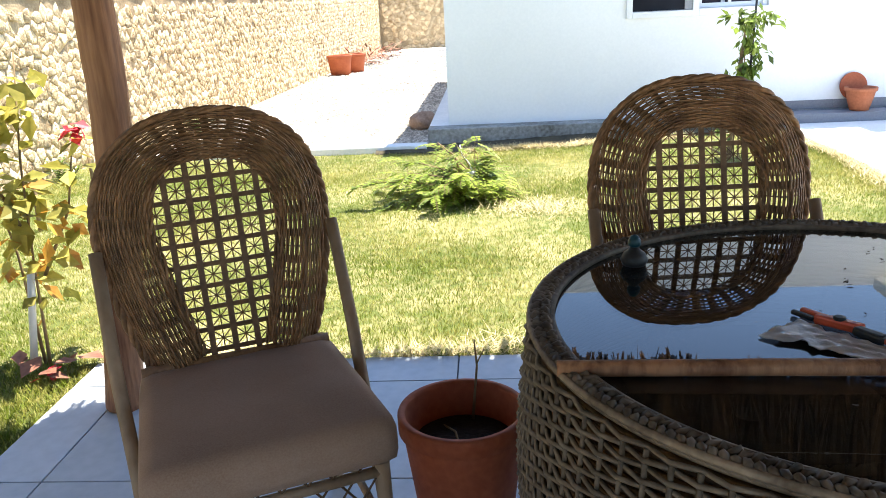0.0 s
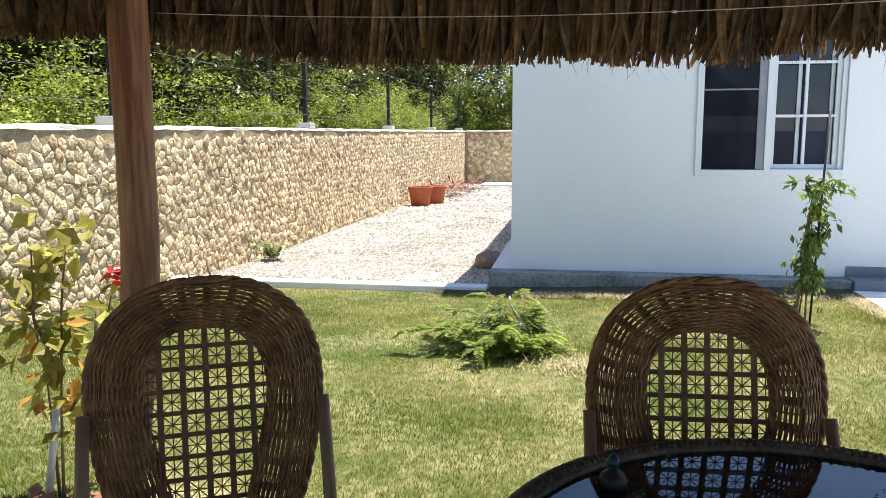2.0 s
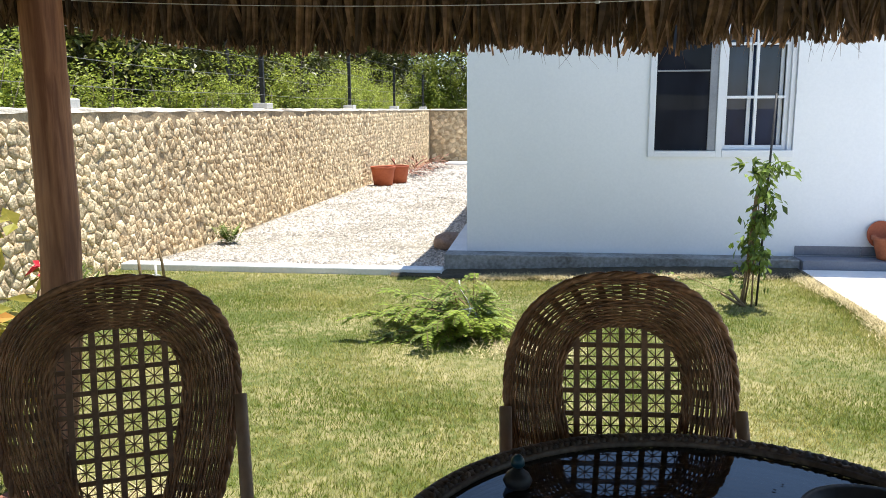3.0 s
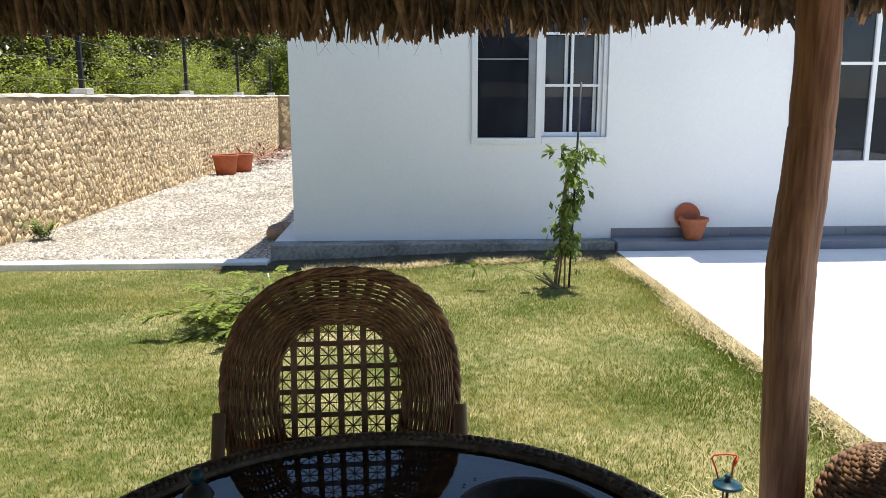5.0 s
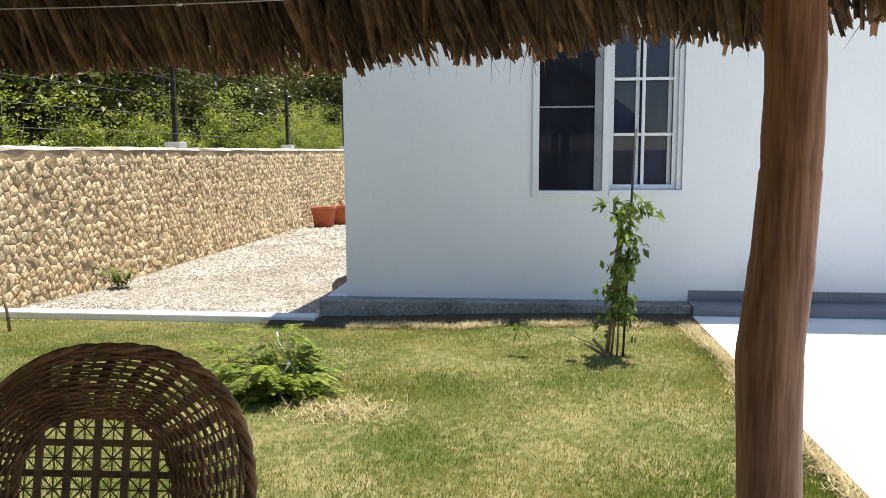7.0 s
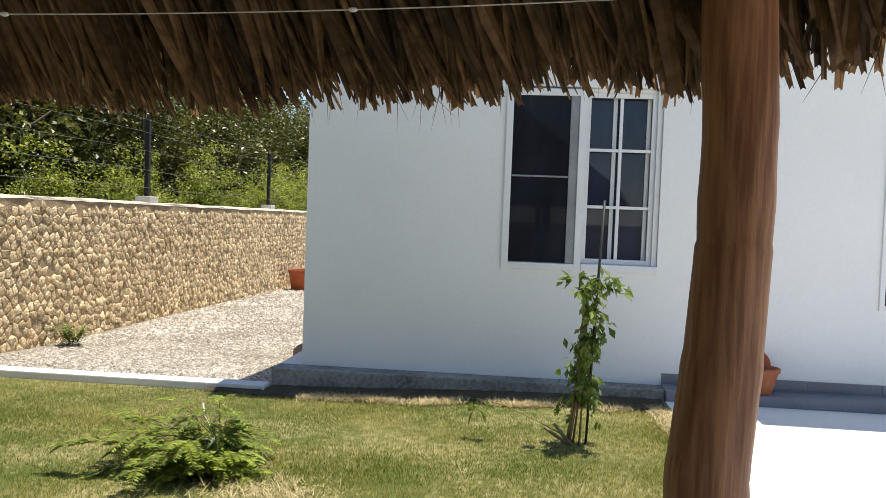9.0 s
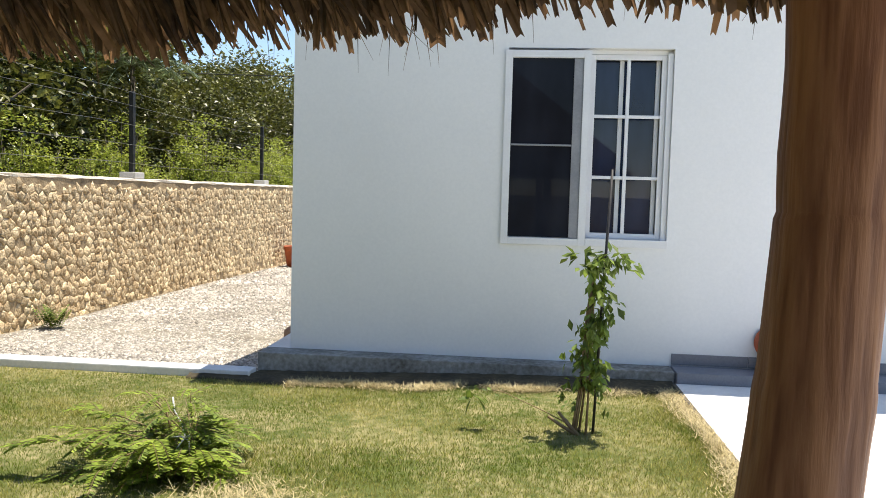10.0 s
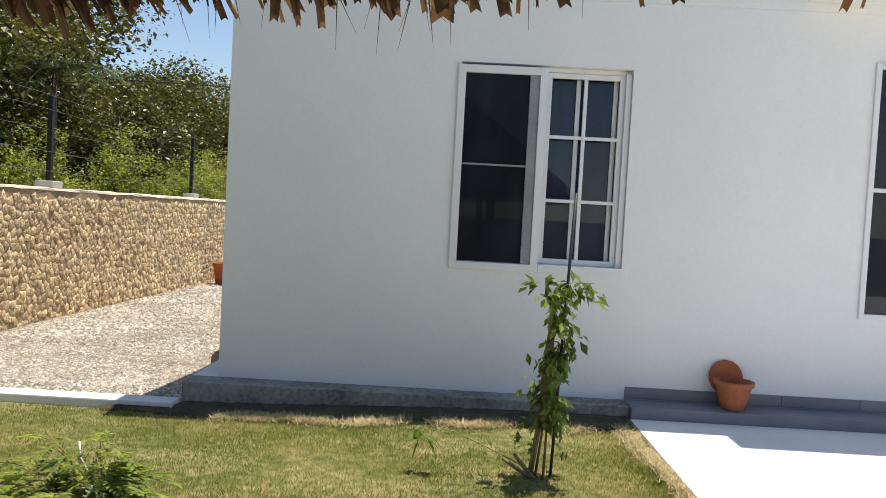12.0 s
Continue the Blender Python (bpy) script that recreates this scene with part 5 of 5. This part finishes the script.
def palm(at, height):
    rs = random.Random(61)
    p = thing("palm_tree", "slender palm with arching grey-green fronds behind the wall", "palm", at)
    part("trunk", bm_tube(bmesh.new(), [(0, 0, -0.3), (0.05, 0, height * 0.5), (0, 0, height)], [0.07, 0.055, 0.05], 10), M_BARK, p)
    verts, faces = [], []
    bm = bmesh.new()
    for k in range(17):
        a = 2 * math.pi * k / 17 + rs.uniform(-0.15, 0.15)
        rib = frond(rs, (0, 0, height), (math.cos(a), math.sin(a), rs.uniform(0.05, 0.9)), rs.uniform(1.2, 1.6), 30, 0.42, verts, faces, rs.uniform(0.4, 0.7), 0.05)
        bm_tube(bm, rib, 0.012, 4)
    part("ribs", bm, M_PALMLEAF, p)
    leaf_part("fronds", verts, faces, M_PALMLEAF, p)


GZ = -0.35
rs = random.Random(71)
first_trees = [tree(101, 5.6, "dense dark-green broadleaf tree behind the wall"), tree(102, 6.4, "tall dark-green broadleaf tree behind the wall"), tree(103, 5.0, "rounded dark-green tree behind the wall")]
spots = []
for row, (x0, dx) in enumerate(((-7.8, 0.0), (-10.6, 1.3), (-14.0, 0.6))):
    y = 1.0 + dx
    while y < 47:
        spots.append((x0 + rs.uniform(-0.7, 0.7) - 0.03 * y, y + rs.uniform(-0.5, 0.5), (rs.uniform(0.9, 1.08) + 0.16 * row) * (1.0 + 0.28 * smoothstep(8, 16, y))))
        y += 2.7 if row == 0 else 3.2
for x in range(-8, 13, 3):
    spots.append((x + rs.uniform(-0.5, 0.5), 36.5 + rs.uniform(-1, 1), rs.uniform(1.1, 1.3)))
for k, (x, y, s) in enumerate(spots):
    src = first_trees[k % 3]
    if -0.56 < (x - 1.48) / (y - 1.43) < -0.17:      # a lower stretch of the woods
        s = min(s, (1.7 + 0.155 * (y - 1.43)) / (5.6, 6.4, 5.0)[k % 3])
    m = pose(x, y, GZ, 0, 0, rs.uniform(0, 360))
    if k < 3:
        src.matrix_basis = m @ Matrix.Diagonal((s, s, s, 1))
    else:
        ob = copy_thing(src, m)
        ob.scale = (s, s, s)
first_bushes = [bush(201, 3.7, "feathery light-green bush behind the stone wall"), bush(202, 3.2, "spreading yellow-green bush behind the stone wall")]
y, k = 2.6, 0
while y < 34:
    m = pose(-5.35 + rs.uniform(-0.35, 0.35), y, GZ, 0, 0, rs.uniform(0, 360))
    s = rs.uniform(0.76, 1.04)
    if k < 2:
        first_bushes[k].matrix_basis = m @ Matrix.Diagonal((s, s, s, 1))
    else:
        copy_thing(first_bushes[k % 2], m).scale = (s, s, s)
    y += rs.uniform(1.15, 1.7)
    k += 1
for x in (-4.6, -3.4, -2.2, -1.0, 0.2, 1.6, 3.5, 6):
    copy_thing(first_bushes[k % 2], pose(x, 32.9, GZ, 0, 0, rs.uniform(0, 360))).scale = (1.35, 1.35, 1.4)
    k += 1
palm((-6.85, 17.6, GZ), 4.35)


# ---- room seen through the wide window ----
def chandelier(at):
    c = thing("chandelier", "black iron chandelier hanging in the dim room", "chandelier", at)
    part("rod", bm_tube(bmesh.new(), [(0, 0, 0), (0, 0, HH - at[2] - 0.004)], 0.008, 6), M_BLACK, c)
    part("hub", bm_lathe(bmesh.new(), [(0.01, -0.14), (0.035, -0.10), (0.02, -0.03), (0.04, 0.02), (0.01, 0.08)], 16), M_BLACK, c)
    for k in range(6):
        a = math.pi / 3 * k
        ca, sa = math.cos(a), math.sin(a)
        part("arm", bm_tube(bmesh.new(), [(0.03 * ca, 0.03 * sa, -0.05), (0.10 * ca, 0.10 * sa, -0.09), (0.16 * ca, 0.16 * sa, -0.04), (0.165 * ca, 0.165 * sa, 0.02)], 0.008, 6), M_BLACK, c)
        part("candle", bm_tube(bmesh.new(), [(0.165 * ca, 0.165 * sa, 0.02), (0.165 * ca, 0.165 * sa, 0.10)], 0.011, 8), M_ALU, c)


def dining_chair(at, turn):
    d = thing("dining_chair", "dark wooden dining chair with a high back", "chair", at, turn, group="dining chairs indoors")
    part("seat", bm_box(bmesh.new(), (-0.22, -0.22, 0.43), (0.22, 0.22, 0.48), 0.015), M_EARTH, d)
    part("backrest", bm_box(bmesh.new(), (-0.21, 0.18, 0.55), (0.21, 0.215, 1.12), 0.02), M_EARTH, d)
    for sx in (-1, 1):
        part("leg", bm_tube(bmesh.new(), [(sx * 0.19, -0.19, 0.43), (sx * 0.19, -0.19, 0.0)], 0.02, 8), M_EARTH, d)
        part("leg", bm_tube(bmesh.new(), [(sx * 0.19, 0.20, 1.0), (sx * 0.19, 0.20, 0.0)], 0.02, 8), M_EARTH, d)
    return d


chandelier((7.44, 10.0, 1.80))
for dx, dy, dr in ((6.75, 9.35, 160), (7.5, 9.25, 185), (7.9, 10.4, 10)):
    dining_chair((dx, dy, 0.10), dr)
dt = thing("dining_table", "dark wooden dining table in the dim room", "table", (7.35, 9.95, 0.10))
part("tabletop", bm_box(bmesh.new(), (-0.75, -0.4, 0.71), (0.75, 0.4, 0.75), 0.01), M_EARTH, dt)
for sx in (-1, 1):
    for sy in (-1, 1):
        part("leg", bm_box(bmesh.new(), (sx * 0.66 - 0.03, sy * 0.32 - 0.03, 0.0), (sx * 0.66 + 0.03, sy * 0.32 + 0.03, 0.71), 0.005), M_EARTH, dt)


# ---- pieces: patio tiles ----
def tiles():
    shapes = {}
    ys = [PY1 - 0.002, 2.098]
    while ys[-1] > PY0 + 0.6:
        ys.append(round(ys[-1] - 0.6, 3))
    xs = [PX0 + 0.002, -1.172]
    while xs[-1] < PX1 - 0.6:
        xs.append(round(xs[-1] + 0.6, 3))
    xs.append(PX1 - 0.002)
    for x0, x1 in zip(xs, xs[1:]):
        for y1, y0 in zip(ys, ys[1:]):
            w, d = round(x1 - x0 - 0.006, 3), round(y1 - y0 - 0.006, 3)
            if w < 0.05:
                continue
            if (w, d) not in shapes:
                shapes[w, d] = done("tile", bm_box(bmesh.new(), (-w / 2, -d / 2, -0.006), (w / 2, d / 2, 0.008), 0.0015), M_TILE)
            ob = new("tile", shapes[w, d])
            ob.parent = patio
            ob.location = ((x0 + x1) / 2, (y0 + y1) / 2, 0.004)


tiles()


# ---- pieces: wall stones ----
def build_stones(parent, face, length, start, low, high, du, dv, seed, near):
    """near: the stretch of the wall whose stones are objects of their own."""
    rs = random.Random(seed)
    verts, faces, count = [], [], 0
    for p, poly in rubble(length, low, high, du, dv, seed):
        if p[1] < low:
            continue
        vs, fs = stone_geometry(p, poly, rs, 0.0026, 0.019)
        vs = [face(start + u, v, d) for u, v, d in vs]
        if near and near[0] < start + p[0] < near[1] and count < 300:
            ob = new("stone", mesh_from("stone", vs, fs, M_STONE, True))
            ob.parent = parent
            count += 1
        else:
            b = len(verts)
            verts.extend(vs)
            faces.extend([tuple(i + b for i in f) for f in fs])
    ob = new("stones", mesh_from("stones", verts, faces, M_STONE_I, True))
    ob.parent = parent
    tagged(ob, "rough tan coral stones", kind="stuff")


build_stones(wall_west, lambda u, v, d: (WX + d, u, v), 34.5, -5.5, -0.55, 1.48, 0.122, 0.097, 3, (5.6, 8.4))
build_stones(wall_north, lambda u, v, d: (u, 29.05 - d, v), 9.0, -3.75, -0.6, 1.48, 0.22, 0.17, 4, None)


# ---- gravel ----
def pebbles():
    rng = np.random.default_rng(8)
    pos, size = [], []
    for y0, y1, dens, s in ((7.26, 10, 1500, 0.016), (10, 14, 800, 0.021), (14, 20, 350, 0.030), (20, 28.9, 150, 0.045)):
        n = int((y1 - y0) * 3.2 * dens)
        xy = np.column_stack([rng.uniform(-3.72, -0.48, n), rng.uniform(y0, y1, n)])
        pos.append(xy)
        size.append(rng.uniform(0.6, 1.5, n) * s)
    pos, size = np.vstack(pos), np.concatenate(size)
    n = len(pos)
    z = np.array([gravel_z(v) for v in pos[:, 1]])
    base = np.array([(1, 0, 0), (0, 1, 0), (-1, 0, 0), (0, -1, 0), (0, 0, 0.75), (0.5, 0.5, 0.45), (-0.5, -0.5, 0.5)], dtype=float)
    tri = np.array([(0, 5, 4), (5, 1, 4), (1, 2, 4), (2, 6, 4), (6, 3, 4), (3, 0, 4), (0, 1, 5), (2, 3, 6)])
    a = rng.uniform(0, 2 * math.pi, n)
    ex = rng.uniform(0.65, 1.35, (n, 3))
    v = base[None] * ex[:, None] * size[:, None, None]
    x = v[..., 0] * np.cos(a)[:, None] - v[..., 1] * np.sin(a)[:, None] + pos[:, 0:1]
    y = v[..., 0] * np.sin(a)[:, None] + v[..., 1] * np.cos(a)[:, None] + pos[:, 1:2]
    zz = v[..., 2] + z[:, None] - 0.003
    verts = np.stack([x, y, zz], -1).reshape(-1, 3)
    faces = (tri[None] + (np.arange(n) * 7)[:, None, None]).reshape(-1, 3)
    me = mesh_from("gravel", verts.tolist(), faces.tolist(), M_PEBBLE)
    tagged(new("gravel", me), "pale limestone gravel of small sharp pebbles", "gravel", kind="stuff")


pebbles()


# ---- lawn ----
def lawn():
    rng = np.random.default_rng(9)
    n = 470000
    u = rng.uniform(0, 1, n)
    y = 1.2 + (7.03 - 1.2) * u ** 1.25
    x = rng.uniform(-3.74, 2.86, n)
    edge = np.array([soil_front(v) for v in x])
    keep = ((y < edge + 0.02) | (x < -0.95)) & ~((x > PX0 - 0.01) & (x < PX1 + 0.01) & (y < PY1 + 0.01))
    x, y = x[keep], y[keep]
    n = len(x)
    h = rng.uniform(0.010, 0.027, n)
    w = rng.uniform(0.0018, 0.0038, n)
    a, lean = rng.uniform(0, 2 * math.pi, n), rng.uniform(0.5, 1.9, n) * h
    b = a + math.pi / 2 + rng.uniform(-0.6, 0.6, n)
    z = np.array([lawn_drop(a_, b_) for a_, b_ in zip(x.tolist(), y.tolist())]) - 0.012
    v0 = np.stack([x - np.cos(b) * w, y - np.sin(b) * w, z], -1)
    v1 = np.stack([x + np.cos(b) * w, y + np.sin(b) * w, z], -1)
    v2 = np.stack([x + np.cos(a) * lean, y + np.sin(a) * lean, z + h + 0.012], -1)
    verts = np.stack([v0, v1, v2], 1).reshape(-1, 3)
    me = bpy.data.meshes.new("grass")
    me.vertices.add(3 * n)
    me.vertices.foreach_set("co", verts.ravel())
    me.loops.add(3 * n)
    me.loops.foreach_set("vertex_index", np.arange(3 * n, dtype=np.int32))
    me.polygons.add(n)
    me.polygons.foreach_set("loop_start", np.arange(0, 3 * n, 3, dtype=np.int32))
    me.update(calc_edges=True)
    me.materials.append(M_GRASS)
    tagged(new("grass", me), "short lawn grass, green with dry straw patches", "grass", kind="stuff")


lawn()


def straw():
    """Dry clippings along the foot of the house and the edge of the terrace."""
    rng = np.random.default_rng(12)
    n1, n2 = 13000, 9000
    x1 = rng.uniform(-0.1, 2.84, n1)
    clump = np.array([noise.noise((v * 2.6, 7.7, 0)) for v in x1])
    x1 = x1[clump > rng.uniform(-0.35, 0.25, n1)]
    y1 = np.array([soil_front(v) for v in x1]) - np.abs(rng.normal(0, 0.06, len(x1))) - 0.01
    y2 = rng.uniform(2.4, 7.0, n2)
    x2 = 2.836 - np.abs(rng.normal(0, 0.09, n2)) * (0.5 + 0.5 * (1 + np.sin(y2 * 3.0)) / 2)
    x3 = rng.uniform(-1.4, 2.34, 5000)
    y3 = 2.30 + np.abs(rng.normal(0, 0.05, 5000)) * (1 + np.sin(x3 * 4.0))
    x4, y4 = rng.normal(0.42, 0.16, 1300), rng.normal(4.45, 0.12, 1300)
    x, y = np.concatenate([x1, x2, x3, x4]), np.concatenate([y1, y2, y3, y4])
    n = len(x)
    a = rng.uniform(0, 2 * math.pi, n)
    ln, w = rng.uniform(0.02, 0.06, n), rng.uniform(0.0015, 0.003, n)
    up = rng.uniform(0.0, 0.9, n) * ln
    z = rng.uniform(0.0, 0.035, n) + np.array([lawn_drop(a_, b_) for a_, b_ in zip(x.tolist(), y.tolist())])
    dx, dy = np.cos(a), np.sin(a)
    v0 = np.stack([x - dy * w, y + dx * w, z], -1)
    v1 = np.stack([x + dy * w, y - dx * w, z], -1)
    v2 = np.stack([x + dx * ln, y + dy * ln, z + up], -1)
    verts = np.stack([v0, v1, v2], 1).reshape(-1, 3)
    me = mesh_from("straw", verts.tolist(), np.arange(3 * n).reshape(-1, 3).tolist(), M_STRAW)
    tagged(new("straw", me), "dry straw-coloured grass clippings along the lawn edge", "straw", kind="stuff")


straw()
